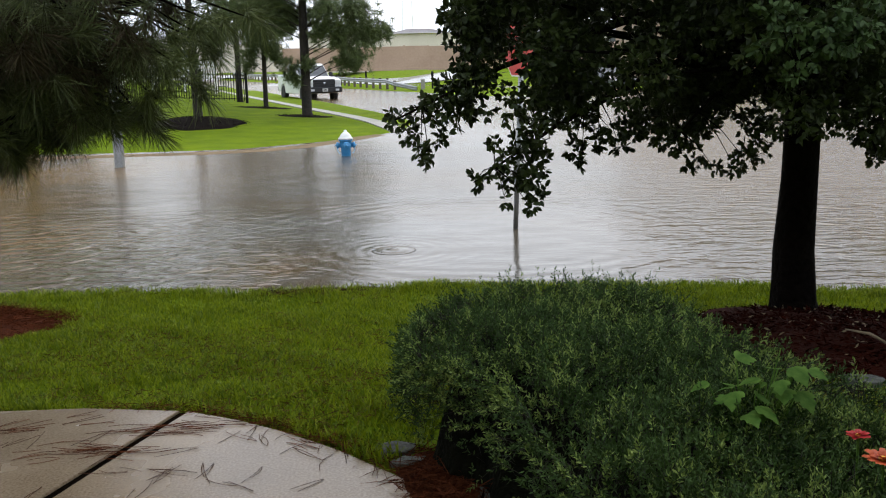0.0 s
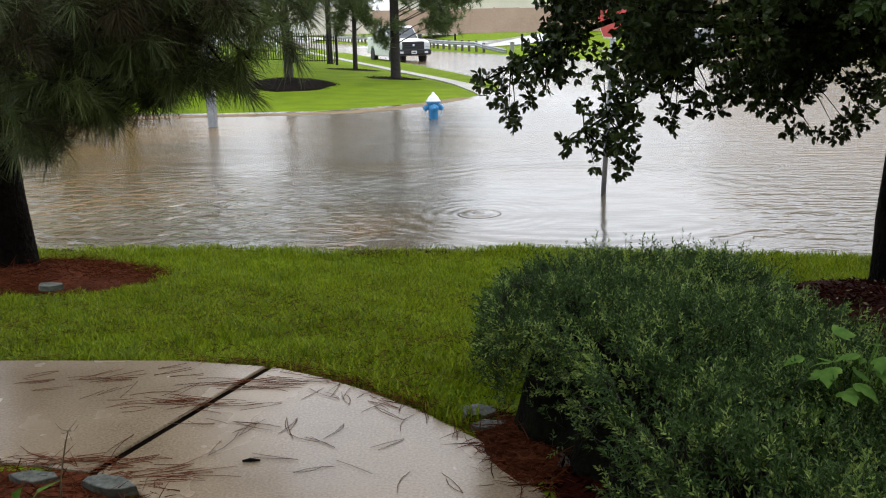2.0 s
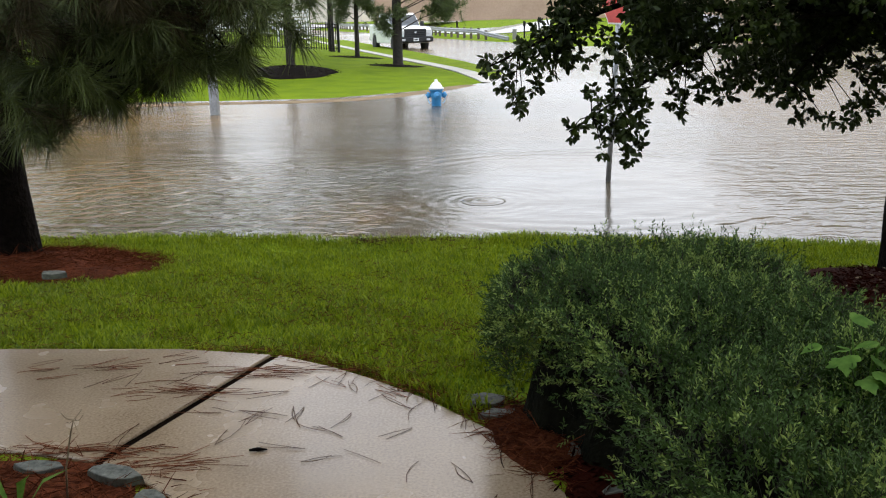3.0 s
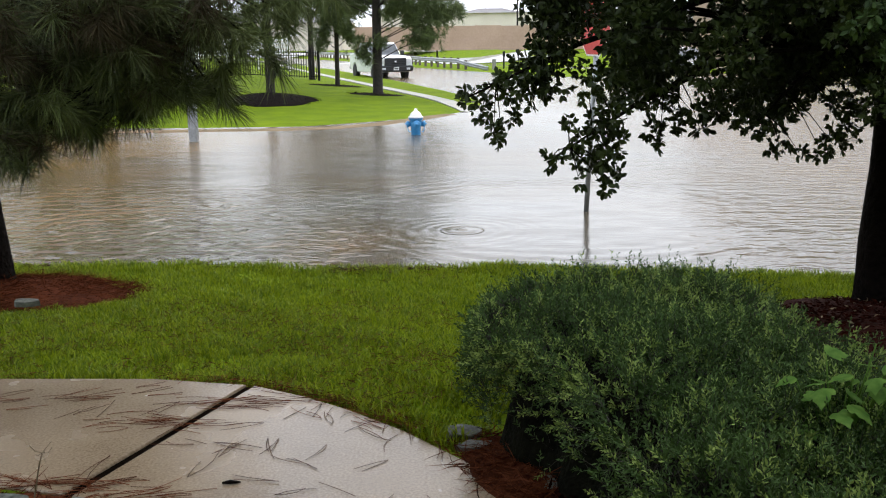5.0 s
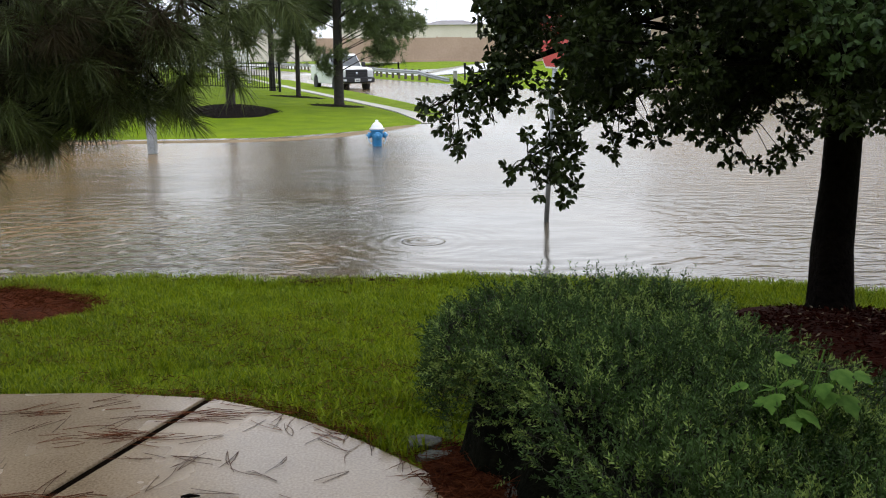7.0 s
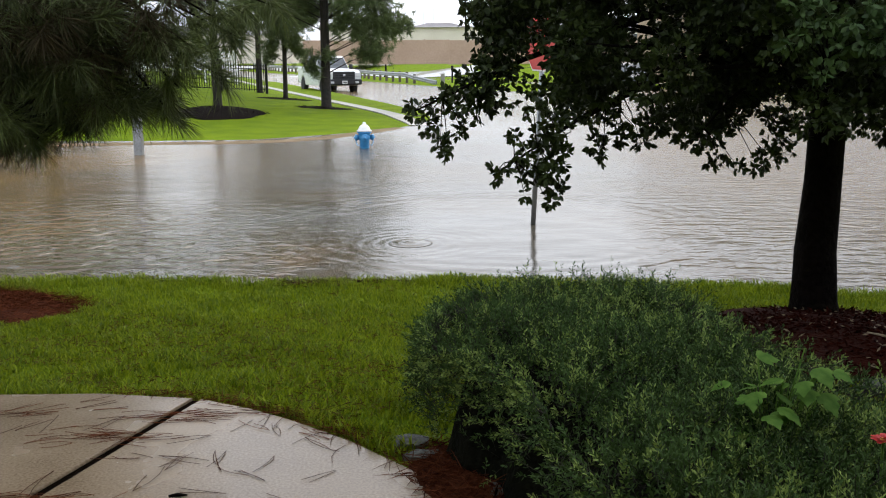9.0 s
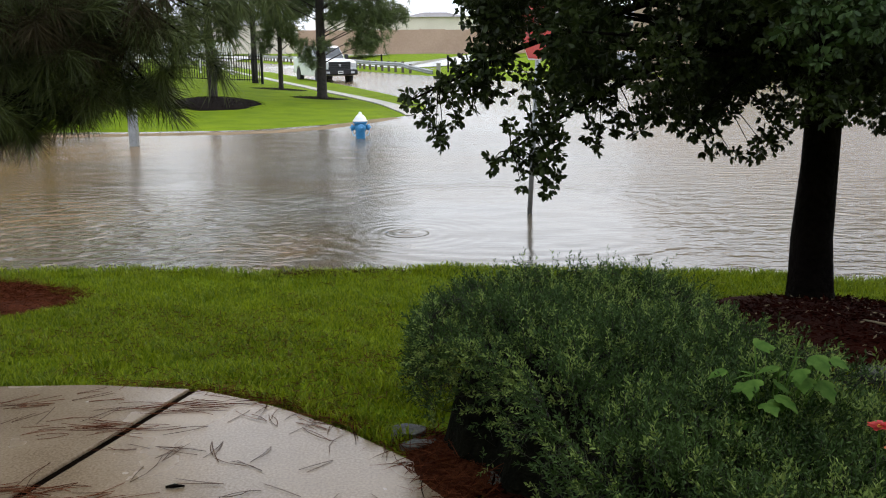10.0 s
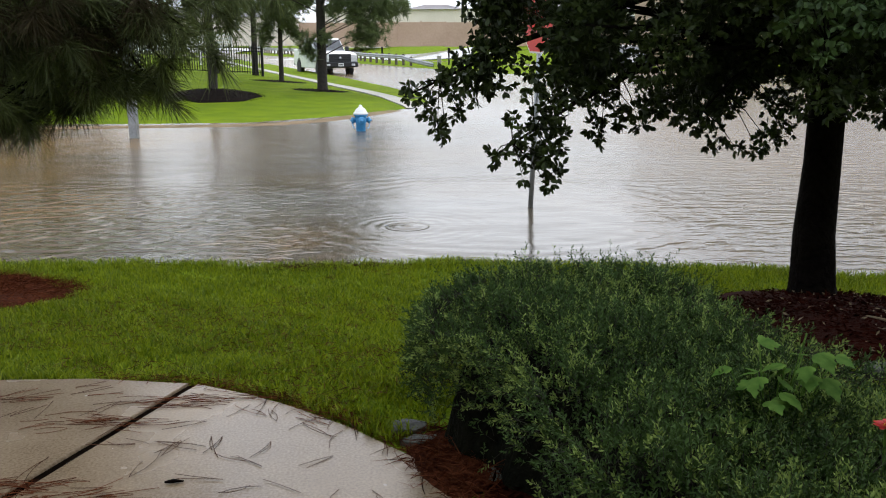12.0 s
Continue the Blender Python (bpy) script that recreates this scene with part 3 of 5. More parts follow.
mound("mulch_ring_lawn_c", -7.9, 40.3, 1.3, 0.9, 0.05, M_BARKMULCH, "thin dark mulch at a young tree's foot", 500, 9)

# ---------------------------------------------------------------- edging stones
def edging_stone(x, y, z, sx, sy, sz, turn, tilt, seed):
    """A thin flagstone with a broken outline: a bevelled slab whose top is uneven."""
    rng = random.Random(seed)
    bm = bmesh.new()
    k = 9
    ring = []
    for i in range(k):
        a = 2 * math.pi * (i + rng.uniform(-0.25, 0.25)) / k
        r = rng.uniform(0.40, 0.58)
        ring.append((r * math.cos(a) * sx * 1.1, r * math.sin(a) * sy * 1.15))
    slope = rng.uniform(-0.25, 0.25)
    low = [bm.verts.new((a * 1.06, b * 1.06, -sz / 2)) for a, b in ring]
    top = [bm.verts.new((a, b, sz / 2 + slope * a * 0.3 + rng.uniform(-0.1, 0.1) * sz)) for a, b in ring]
    mid = bm.verts.new((0.1 * sx * rng.uniform(-1, 1), 0.1 * sy, sz * 0.58))
    bm.faces.new(low[::-1])
    for i in range(k):
        bm.faces.new((low[i], low[(i + 1) % k], top[(i + 1) % k], top[i]))
        bm.faces.new((top[i], top[(i + 1) % k], mid))
    rim = [e for e in bm.edges if e.verts[0] in top and e.verts[1] in top]
    bmesh.ops.bevel(bm, geom=rim, offset=0.004, segments=2, affect="EDGES", profile=0.5)
    me = bpy.data.meshes.new("edging_stone")
    bm.to_mesh(me)
    bm.free()
    me.materials.append(M_STONE)
    ob = new("edging_stone", me)
    ob.matrix_basis = pose(x, y, z, tilt, tilt * 0.5, turn)
    return tagged(ob, "rough grey-green flagstone edging the path", "stone", "edging stones")


edging_stone(-0.215, 3.475, 0.405, 0.15, 0.075, 0.04, 36, 12, 1)
edging_stone(-0.165, 3.375, 0.395, 0.14, 0.065, 0.03, 30, 6, 2)
edging_stone(0.12, 3.09, 0.37, 0.11, 0.12, 0.07, -30, 5, 3)
edging_stone(0.24, 2.84, 0.37, 0.11, 0.12, 0.06, -20, -4, 4)
edging_stone(-1.76, 2.815, 0.408, 0.155, 0.06, 0.026, 5, 5, 5)
edging_stone(-1.455, 2.775, 0.414, 0.175, 0.068, 0.03, -10, 7, 6)
edging_stone(-1.26, 2.62, 0.408, 0.15, 0.075, 0.028, -30, 4, 7)
edging_stone(-3.25, 5.68, 0.285, 0.14, 0.09, 0.035, 8, 4, 8)
edging_stone(2.06, 4.26, 0.37, 0.18, 0.10, 0.045, -15, 6, 9)

# ---------------------------------------------------------------- fallen needles and litter
def fallen_needles():
    rng = np.random.default_rng(11)
    holder = thing("fallen_needles", "reddish dry pine needles strewn over the wet path", "pine needles", kind="stuff")
    # centre, spread, count, bearing, and whether it is a rust-coloured bundle
    spots = [(-1.46, 3.52, 0.16, 0.035, 26, 6, 1), (-1.22, 3.74, 0.12, 0.05, 24, 0, 1), (-1.80, 2.98, 0.26, 0.03, 34, 4, 1), (-1.36, 2.89, 0.10, 0.05, 34, 12, 1),
             (-1.86, 3.79, 0.28, 0.05, 16, 16, 1), (-0.52, 3.61, 0.14, 0.03, 26, -38, 1), (-0.85, 3.84, 0.18, 0.03, 14, -22, 1), (-2.6, 3.5, 0.6, 0.3, 22, 8, 1),
             (-1.22, 3.33, 0.16, 0.10, 10, 20, 0), (-0.92, 3.30, 0.16, 0.08, 7, -14, 0), (-0.95, 3.02, 0.2, 0.06, 6, 8, 0), (-0.68, 3.66, 0.16, 0.10, 9, 50, 0),
             (-0.52, 3.42, 0.16, 0.12, 8, 70, 0), (-1.80, 3.55, 0.3, 0.15, 7, 0, 0), (-0.62, 3.0, 0.25, 0.2, 7, 30, 0), (-0.36, 2.9, 0.2, 0.25, 7, 80, 0)]
    for bundle, mat, name in ((1, M_NEEDLE_RUST, "rust_needles"), (0, M_NEEDLE_DRY, "needle_litter")):
        base, way = [], []
        for x, y, sx, sy, count, turn, kind in spots:
            if kind != bundle:
                continue
            for _ in range(int(count * 0.8)):
                px, py = x + rng.normal() * sx, y + rng.normal() * sy
                a = radians(turn) + rng.normal() * (0.22 if bundle else 0.75) + (math.pi if rng.uniform() < 0.5 else 0)
                fan = rng.uniform(0.04, 0.3)
                for k in range(2 if rng.uniform() < 0.7 else 1):
                    base.append((px, py, WZ + 0.0025 + rng.uniform(0, 0.004)))
                    way.append((math.cos(a + k * fan), math.sin(a + k * fan), 0.0))
        n = len(base)
        base, way = np.array(base), np.array(way)
        length = rng.uniform(0.10, 0.22, n)
        side = np.stack([-way[:, 1], way[:, 0], np.zeros(n)], 1)
        bow = rng.normal(size=n)[:, None] * 0.010
        rows = []
        for t in (0, 0.33, 0.66, 1.0):
            c = base + way * (length * t)[:, None] + side * bow * (4 * t * (1 - t))
            rows += [c - side * 0.0014, c + np.array([0, 0, 0.0016]), c + side * 0.0014]
        v = np.stack(rows, 1).reshape(-1, 3)
        o = (np.arange(n) * 12)[:, None]
        quads = [o + np.array([[3 * k + i, 3 * k + i + 1, 3 * k + i + 4, 3 * k + i + 3]]) for k in range(3) for i in (0, 1)]
        arrays(name, v, [np.concatenate(quads)], mat, holder)
    # needles heaped along the lawn's edge of the path
    m = 900
    t = rng.uniform(0, 1, m)
    edge = np.array(WALK_OUT[3:11])
    k = np.minimum((t * (len(edge) - 1)).astype(int), len(edge) - 2)
    u = (t * (len(edge) - 1) - k)[:, None]
    p = edge[k] * (1 - u) + edge[k + 1] * u + rng.normal(size=(m, 2)) * 0.022 + np.array([0.02, 0.03])
    b2 = np.column_stack([p, WZ + rng.uniform(-0.02, 0.02, m)])
    w2 = np.column_stack([rng.normal(size=(m, 2)), rng.normal(size=m) * 0.2])
    needles("edge_litter", b2, w2, rng.uniform(0.04, 0.12, m), 0.0025, M_NEEDLE_RUST, holder, rng, 0.05)


fallen_needles()
tagged(Geo().tube([(-1.05, 3.0, WZ + 0.006), (-1.02, 3.005, WZ + 0.009), (-0.985, 3.01, WZ + 0.006)], [0.004, 0.008, 0.003], 7).make("pine_bud", M_BARK, smooth=True),
       "small dark pine bud lying on the path", "pine bud")
tagged(Geo().tube([(2.42, 4.75, 0.40), (2.36, 4.87, 0.43), (2.28, 5.0, 0.42)], [0.007, 0.009, 0.005], 6).make("bare_stick", M_DRYSTEM, smooth=True),
       "pale bare stick lying on the red mulch", "stick")

# ---------------------------------------------------------------- hedge
HEDGE = [(-0.07, 3.18), (-0.10, 3.4), (-0.02, 3.75), (0.15, 4.0), (0.45, 4.14), (0.82, 4.10), (0.95, 3.85), (0.99, 3.5), (1.14, 3.1), (1.34, 2.65),
         (1.8, 2.2), (2.1, 1.6), (1.9, 0.9), (1.0, 0.9), (0.62, 1.5), (0.40, 1.9), (0.30, 2.25), (0.22, 2.8), (0.09, 3.06)]


def hedge_top(x, y):
    d = signed(x, y, HEDGE)
    lump = 0.05 * wobble(x, y, 4.2) + 0.035 * wobble(x, y, 11.0, 2.0)
    return 0.44 + (0.47 + lump - 0.03 * smooth01((y - 3.2) / 0.6)) * np.sqrt(np.clip(1 - (1 - np.clip(d / 0.16, 0, 1)) ** 2.2, 0, 1)) * (1 - 0.14 * smooth01((x - 0.75) / 0.6))


def hedge():
    rng = np.random.default_rng(21)
    holder = thing("hedge", "dense dark green clipped hedge with tiny leaves beside the path", "hedge", (0.6, 2.8, 0.42))
    off = np.array([0.6, 2.8, 0.42])
    # core sheet, its near-black colour standing for the shade inside the hedge
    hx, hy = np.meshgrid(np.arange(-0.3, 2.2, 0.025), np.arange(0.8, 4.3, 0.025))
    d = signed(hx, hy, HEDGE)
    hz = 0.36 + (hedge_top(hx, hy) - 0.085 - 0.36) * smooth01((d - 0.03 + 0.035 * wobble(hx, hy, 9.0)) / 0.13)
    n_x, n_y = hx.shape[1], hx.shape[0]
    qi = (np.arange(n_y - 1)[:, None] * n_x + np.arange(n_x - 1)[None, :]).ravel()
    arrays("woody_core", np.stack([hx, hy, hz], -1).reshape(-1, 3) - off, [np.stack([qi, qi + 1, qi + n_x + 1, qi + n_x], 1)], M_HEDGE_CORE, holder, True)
    # sprigs on the crown and on the flanks
    n = 11500
    x, y = rng.uniform(-0.25, 2.1, n * 3), rng.uniform(0.9, 4.2, n * 3)
    d = signed(x, y, HEDGE)
    seen = (d > 0.0) & ((x < 0.45 + 0.48 * y) | (rng.uniform(size=n * 3) < 0.5))
    x, y, d = x[seen][:n], y[seen][:n], d[seen][:n]
    z = hedge_top(x, y) - rng.uniform(0.0, 0.075, len(x))
    tilt = np.stack([rng.normal(size=len(x)) * 0.55, rng.normal(size=len(x)) * 0.55, np.full(len(x), 1.0)], 1)
    # flank sprigs
    m = 6500
    k = rng.integers(0, len(HEDGE), m)
    hp = np.array(HEDGE)
    u = rng.uniform(0, 1, m)[:, None]
    p = hp[k] * (1 - u) + hp[(k + 1) % len(HEDGE)] * u
    e = hp[(k + 1) % len(HEDGE)] - hp[k]
    out = np.stack([-e[:, 1], e[:, 0]], 1)
    out /= np.linalg.norm(out, axis=1, keepdims=True)
    fz = 0.50 + 0.40 * rng.uniform(0, 1, m) ** 0.45
    bulge = 0.05 * np.sin((fz - 0.44) / 0.5 * 3.0)
    p = p - out * (0.03 - bulge + 0.03 * wobble(p[:, 0] * 4, fz * 4, 3.0))[:, None]
    fb = np.column_stack([p, fz])
    ft = np.column_stack([out + rng.normal(size=(m, 2)) * 0.6, 0.6 + rng.normal(size=m) * 0.5])
    root = np.concatenate([np.column_stack([x, y, z]), fb])
    aim = unit(np.concatenate([tilt, ft]))
    # the side above the path is bare below its brow, showing the shade-coloured core
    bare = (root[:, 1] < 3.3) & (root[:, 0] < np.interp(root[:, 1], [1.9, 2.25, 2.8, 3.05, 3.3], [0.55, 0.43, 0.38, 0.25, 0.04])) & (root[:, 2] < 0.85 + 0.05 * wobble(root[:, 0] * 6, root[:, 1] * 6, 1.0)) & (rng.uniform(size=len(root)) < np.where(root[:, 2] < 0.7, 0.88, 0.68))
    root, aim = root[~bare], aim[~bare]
    reach = rng.uniform(0.045, 0.125, len(root))
    tall = (root[:, 1] > 3.7) & (root[:, 2] > 0.8) & (rng.uniform(size=len(root)) < 0.16)
    reach[tall] += rng.uniform(0.02, 0.10, tall.sum())
    per = 11
    n = len(root)
    t = np.tile(np.linspace(0.3, 1.0, per) ** 0.7, len(root))
    idx = np.repeat(np.arange(len(root)), per)
    base = root[idx] + aim[idx] * (reach[idx] * t)[:, None]
    # leaves set round each shoot in a spiral, a tuft of upright ones at its tip
    flat = unit(np.cross(aim, unit(rng.normal(size=(n, 3)))))
    other = np.cross(aim, flat)
    spin = np.tile(np.arange(per) * 2.4, n) + np.repeat(rng.uniform(0, 6.28, n), per)
    ring = flat[idx] * np.cos(spin)[:, None] + other[idx] * np.sin(spin)[:, None]
    way = ring * (1.05 - 0.55 * t)[:, None] + aim[idx] * (0.45 + 0.35 * t)[:, None] + rng.normal(size=(len(idx), 3)) * 0.15
    size = rng.uniform(0.015, 0.026, len(idx)) * (1.1 - 0.3 * t)
    fresh = (rng.uniform(size=len(root)) < 0.18 + 0.24 * (wobble(root[:, 0], root[:, 1], 3.0, 5) > 0.25))[idx] & (t > 0.45)
    for pick, mat, name in ((~fresh, M_HEDGE, "foliage"), (fresh, M_HEDGE_TIP, "new_growth")):
        ob = small_leaves(name, base[pick] - off, way[pick], size[pick], size[pick] * 0.36, mat, holder, rng)
        tagged(ob, kind="stuff")
    tv = needles("twig_layer", root - off, aim, reach, 0.0022, M_BARK_FAR, holder, rng, 0.0)
    tagged(tv, kind="stuff")


hedge()

# ---------------------------------------------------------------- broad-leaved plant and flowers in the hedge bed
def lobed_leaf(size):
    """A broad three-lobed leaf in its own plane, its stalk at the origin, drooping towards the tip."""
    half = [(0, 0.0), (0.22, 0.02), (0.46, 0.2), (0.52, 0.42), (0.33, 0.46), (0.36, 0.66), (0.2, 0.78), (0.0, 1.06)]
    verts, faces = [], []
    spine = [0.0, 0.12, 0.28, 0.42, 0.5, 0.66, 0.8, 1.06]
    for i, (w, h) in enumerate(half):
        for s in (-1, 0, 1):
            xx, yy = s * w, (h if s else spine[i])
            verts.append((xx * size, yy * size, (-0.28 * yy * yy + 0.10 * abs(xx) - 0.22 * xx * xx) * size))
    for i in range(len(half) - 1):
        a = i * 3
        faces += [(a, a + 1, a + 4, a + 3), (a + 1, a + 2, a + 5, a + 4)]
    return verts, faces


def broadleaf_plant(x, y, z0):
    plant = thing("broadleaf_plant", "bright green lobed-leaf plant growing through the hedge", "plant", (x, y, z0))
    rng = random.Random(5)
    tops = []
    for cx, cy, cz, count in ((-0.05, -0.03, 0.46, 10), (0.095, 0.0, 0.565, 13), (0.0, 0.0, 0.515, 5), (-0.05, 0.05, 0.55, 2)):
        for k in range(count):
            a = 2 * math.pi * k / count + rng.uniform(-0.4, 0.4)
            d = rng.uniform(0.015, 0.07)
            tops.append((cx + d * math.cos(a), cy + d * math.sin(a), cz + rng.uniform(-0.06, 0.05), rng.uniform(0.045, 0.072), math.degrees(a) - 90))
    for lx, ly, lz, s, turn in tops:
        Geo().tube([(0.02, 0.02, 0), (lx * 0.5, ly * 0.5, lz * 0.7), (lx, ly, lz)], [0.004, 0.003, 0.002], 6).make("stem", M_BIGLEAF, plant, smooth=True)
        v, f = lobed_leaf(s)
        leaf = Geo().add(v, f).make("leaf", M_BIGLEAF, plant, smooth=True)
        leaf.matrix_basis = pose(lx, ly, lz, rng.uniform(-25, 5), rng.uniform(-20, 20), turn)


broadleaf_plant(0.875, 2.45, 0.53)


def zinnia(x, y, z, radius, mat, label, seed):
    rng = random.Random(seed)
    flower = thing("zinnia", label, "flower", (x, y, 0.43), 0, "bed flowers")
    h = z - 0.43
    Geo().tube([(0, 0, 0), (0.01, 0, h * 0.5), (0, 0, h)], 0.0035, 6).make("stem", M_BIGLEAF, flower, smooth=True)
    for ring, count, tilt in ((1.0, 13, 8), (0.75, 10, 26), (0.5, 7, 45)):
        for k in range(count):
            r = radius * ring
            v = [(-0.12 * r, 0.05 * r, 0), (0.12 * r, 0.05 * r, 0), (0.24 * r, 0.6 * r, 0.04 * r), (0.14 * r, 0.95 * r, 0), (-0.14 * r, 0.95 * r, 0), (-0.24 * r, 0.6 * r, 0.04 * r)]
            p = Geo().add(v, [(0, 1, 2, 5), (5, 2, 3, 4)]).make("petal", mat, flower)
            p.matrix_basis = pose(0, 0, h, tilt + rng.uniform(-8, 8), 0, 360 * k / count + rng.uniform(-6, 6) + ring * 30)
    Geo().lathe([(0.02 * radius, h - 0.01), (0.25 * radius, h), (0.22 * radius, h + 0.15 * radius), (0.05 * radius, h + 0.22 * radius)], 10).make("centre", M_YELLOW, flower, smooth=True)


zinnia(1.07, 2.19, 0.99, 0.032, M_RED_FLOWER, "small red flower above the hedge", 1)
zinnia(1.055, 2.02, 1.0, 0.05, M_ORANGE_FLOWER, "orange-red flower above the hedge", 2)

stalk = thing("seed_stalk", "dry brown seed stalk standing in the mulch", "plant stalk", (-1.52, 2.57, 0.42))
Geo().tube([(0, 0, 0), (0.005, 0.01, 0.12), (0.03, 0.02, 0.24), (0.045, 0.02, 0.285)], [0.0035, 0.003, 0.0025, 0.002], 6).make("stem", M_DRYSTEM, stalk, smooth=True)
for k in range(7):
    a = k * 0.9
    Geo().tube([(0.045, 0.02, 0.285), (0.045 + 0.02 * math.cos(a), 0.02 + 0.02 * math.sin(a), 0.285 + 0.016 * math.sin(k * 1.7)),
                (0.045 + 0.035 * math.cos(a), 0.02 + 0.03 * math.sin(a), 0.29 + 0.03 * math.sin(k * 1.7 + 0.5))], 0.001, 5).make("bristle", M_DRYSTEM, stalk)
lily = thing("bed_plant", "low leafy plant with a yellow flower beside the path", "plant", (-1.62, 2.45, 0.42))
for k, (lx, ly, lz) in enumerate([(-0.10, 0.0, 0.17), (0.16, 0.06, 0.16), (0.10, -0.06, 0.2), (-0.16, -0.02, 0.12), (0.22, -0.02, 0.10)]):
    g = Geo()
    sx, sy = -ly * 0.16 / math.hypot(lx, ly), lx * 0.16 / math.hypot(lx, ly)
    g.add([(0, 0, 0), (lx * 0.5 + sx * 0.1, ly * 0.5 + sy * 0.1, lz * 0.8), (lx * 0.5, ly * 0.5, lz * 0.76), (lx * 0.5 - sx * 0.1, ly * 0.5 - sy * 0.1, lz * 0.8), (lx, ly, lz)],
          [(0, 2, 1), (0, 3, 2), (1, 2, 4), (2, 3, 4)])
    g.make("leaf", M_BIGLEAF, lily)
Geo().lathe([(0.004, 0.15), (0.016, 0.185), (0.022, 0.22), (0.014, 0.222)], 10, (-0.13, 0.0, 0)).make("bloom", M_YELLOW, lily, "yellow bloom", smooth=True)

# ---------------------------------------------------------------- oak
LIMB_WEST = [
    (-0.27, 5.15, 1.65, 0.06), (-0.21, 5.34, 1.56, 0.07), (-0.13, 5.22, 1.47, 0.07),
    (-0.09, 5.41, 1.39, 0.05), (-0.16, 5.29, 1.66, 0.06), (-0.04, 5.18, 1.7, 0.1),
    (0.06, 5.36, 1.79, 0.13), (0.15, 5.25, 1.87, 0.14), (0.09, 5.43, 1.67, 0.11),
    (0.2, 5.32, 1.74, 0.12), (-0.01, 5.2, 1.54, 0.06), (0.22, 5.39, 1.99, 0.16),
    (0.13, 5.27, 2.09, 0.12), (0.11, 5.16, 2.21, 0.12), (0.27, 5.35, 2.18, 0.19),
]
LIMB_DROOP = [
    (0.38, 5.05, 1.68, 0.07), (0.37, 5.24, 1.78, 0.08), (0.47, 5.12, 1.74, 0.09),
    (0.58, 5.31, 1.7, 0.1), (0.28, 5.19, 1.48, 0.06), (0.33, 5.08, 1.44, 0.06),
    (0.47, 5.26, 1.48, 0.11), (0.51, 5.15, 1.58, 0.1), (0.56, 5.33, 1.37, 0.09),
    (0.17, 5.22, 1.28, 0.05), (0.23, 5.1, 1.32, 0.04), (0.39, 5.29, 1.31, 0.1),
    (0.47, 5.17, 1.28, 0.08), (0.34, 5.06, 1.2, 0.04), (0.54, 5.25, 1.2, 0.06),
    (0.49, 5.13, 1.14, 0.03), (0.6, 5.32, 1.2, 0.04),
]
LIMB_MIDDLE = [
    (0.75, 5.45, 1.6, 0.07), (0.81, 5.64, 1.42, 0.08), (0.84, 5.52, 1.34, 0.03),
    (0.97, 5.71, 1.47, 0.08), (1.08, 5.59, 1.43, 0.06), (1.02, 5.48, 1.53, 0.07),
    (0.88, 5.66, 1.62, 0.09), (1.15, 5.55, 1.56, 0.09), (1.29, 5.73, 1.58, 0.09),
    (0.75, 5.62, 1.71, 0.09),
]
LIMB_FRONT = [
    (1.39, 5.55, 1.46, 0.09), (1.58, 5.74, 1.35, 0.09), (1.67, 5.62, 1.29, 0.05),
    (1.52, 5.81, 1.55, 0.11), (1.62, 5.69, 1.54, 0.09), (1.85, 5.58, 1.34, 0.09),
    (1.99, 5.76, 1.41, 0.09), (2.04, 5.65, 1.52, 0.09), (1.87, 5.83, 1.26, 0.05),
    (1.92, 5.72, 1.56, 0.09), (1.37, 5.6, 1.63, 0.1), (1.78, 5.79, 1.74, 0.09),
]
LIMB_EAST = [
    (2.26, 5.4, 1.58, 0.05), (2.64, 5.65, 1.5, 0.1), (2.62, 5.49, 1.34, 0.07),
    (2.76, 5.74, 1.42, 0.11), (2.43, 5.59, 1.61, 0.04),
    (2.87, 5.68, 1.46, 0.18), (2.95, 5.53, 1.6, 0.21),
]
LIMB_NEAR = [
    (1.72, 4.5, 1.86, 0.06), (1.58, 4.55, 2.01, 0.08), (1.89, 4.5, 2.09, 0.13), (1.97, 4.45, 2.03, 0.11),
    (1.68, 4.5, 2.10, 0.10), (1.80, 4.5, 1.97, 0.07), (2.04, 4.5, 2.15, 0.14), (1.58, 4.5, 2.17, 0.1),
]
PINE_SPRAYS = [
    (-2.0, 4.5, 2.19, 0.2), (-2.0, 5.02, 2.24, 0.25), (-1.67, 4.7, 2.19, 0.2),
    (-1.55, 5.25, 2.27, 0.15), (-1.98, 4.6, 1.98, 0.2), (-1.93, 5.11, 1.91, 0.16),
    (-1.66, 4.8, 2.04, 0.12), (-2.1, 4.7, 1.81, 0.15), (-2.11, 5.2, 1.70, 0.10),
    (-1.80, 4.82, 1.78, 0.09), (-2.38, 5.05, 1.60, 0.10), (-2.22, 4.67, 2.07, 0.2),
    (-1.65, 5.1, 1.72, 0.06), (-2.08, 4.9, 1.60, 0.05),
]
# single shoots standing clear of the mass
PINE_SHOOTS = [
    (-1.86, 4.75, 1.84), (-1.52, 4.9, 1.80), (-1.62, 4.95, 1.70), (-1.44, 4.9, 1.92), (-1.28, 4.95, 1.84), (-1.30, 4.9, 2.15),
    (-1.14, 4.9, 2.17), (-1.0, 4.95, 2.21), (-1.45, 5.1, 2.12), (-1.22, 5.0, 2.06), (-2.30, 4.9, 1.52), (-1.36, 4.7, 1.99),
    (-2.66, 4.6, 1.45), (-2.76, 4.65, 1.52), (-2.34, 4.6, 1.63), (-2.60, 4.7, 1.55), (-2.32, 4.7, 1.62), (-1.90, 4.75, 1.66), (-1.77, 4.9, 1.66), (-1.50, 4.8, 2.04),
]
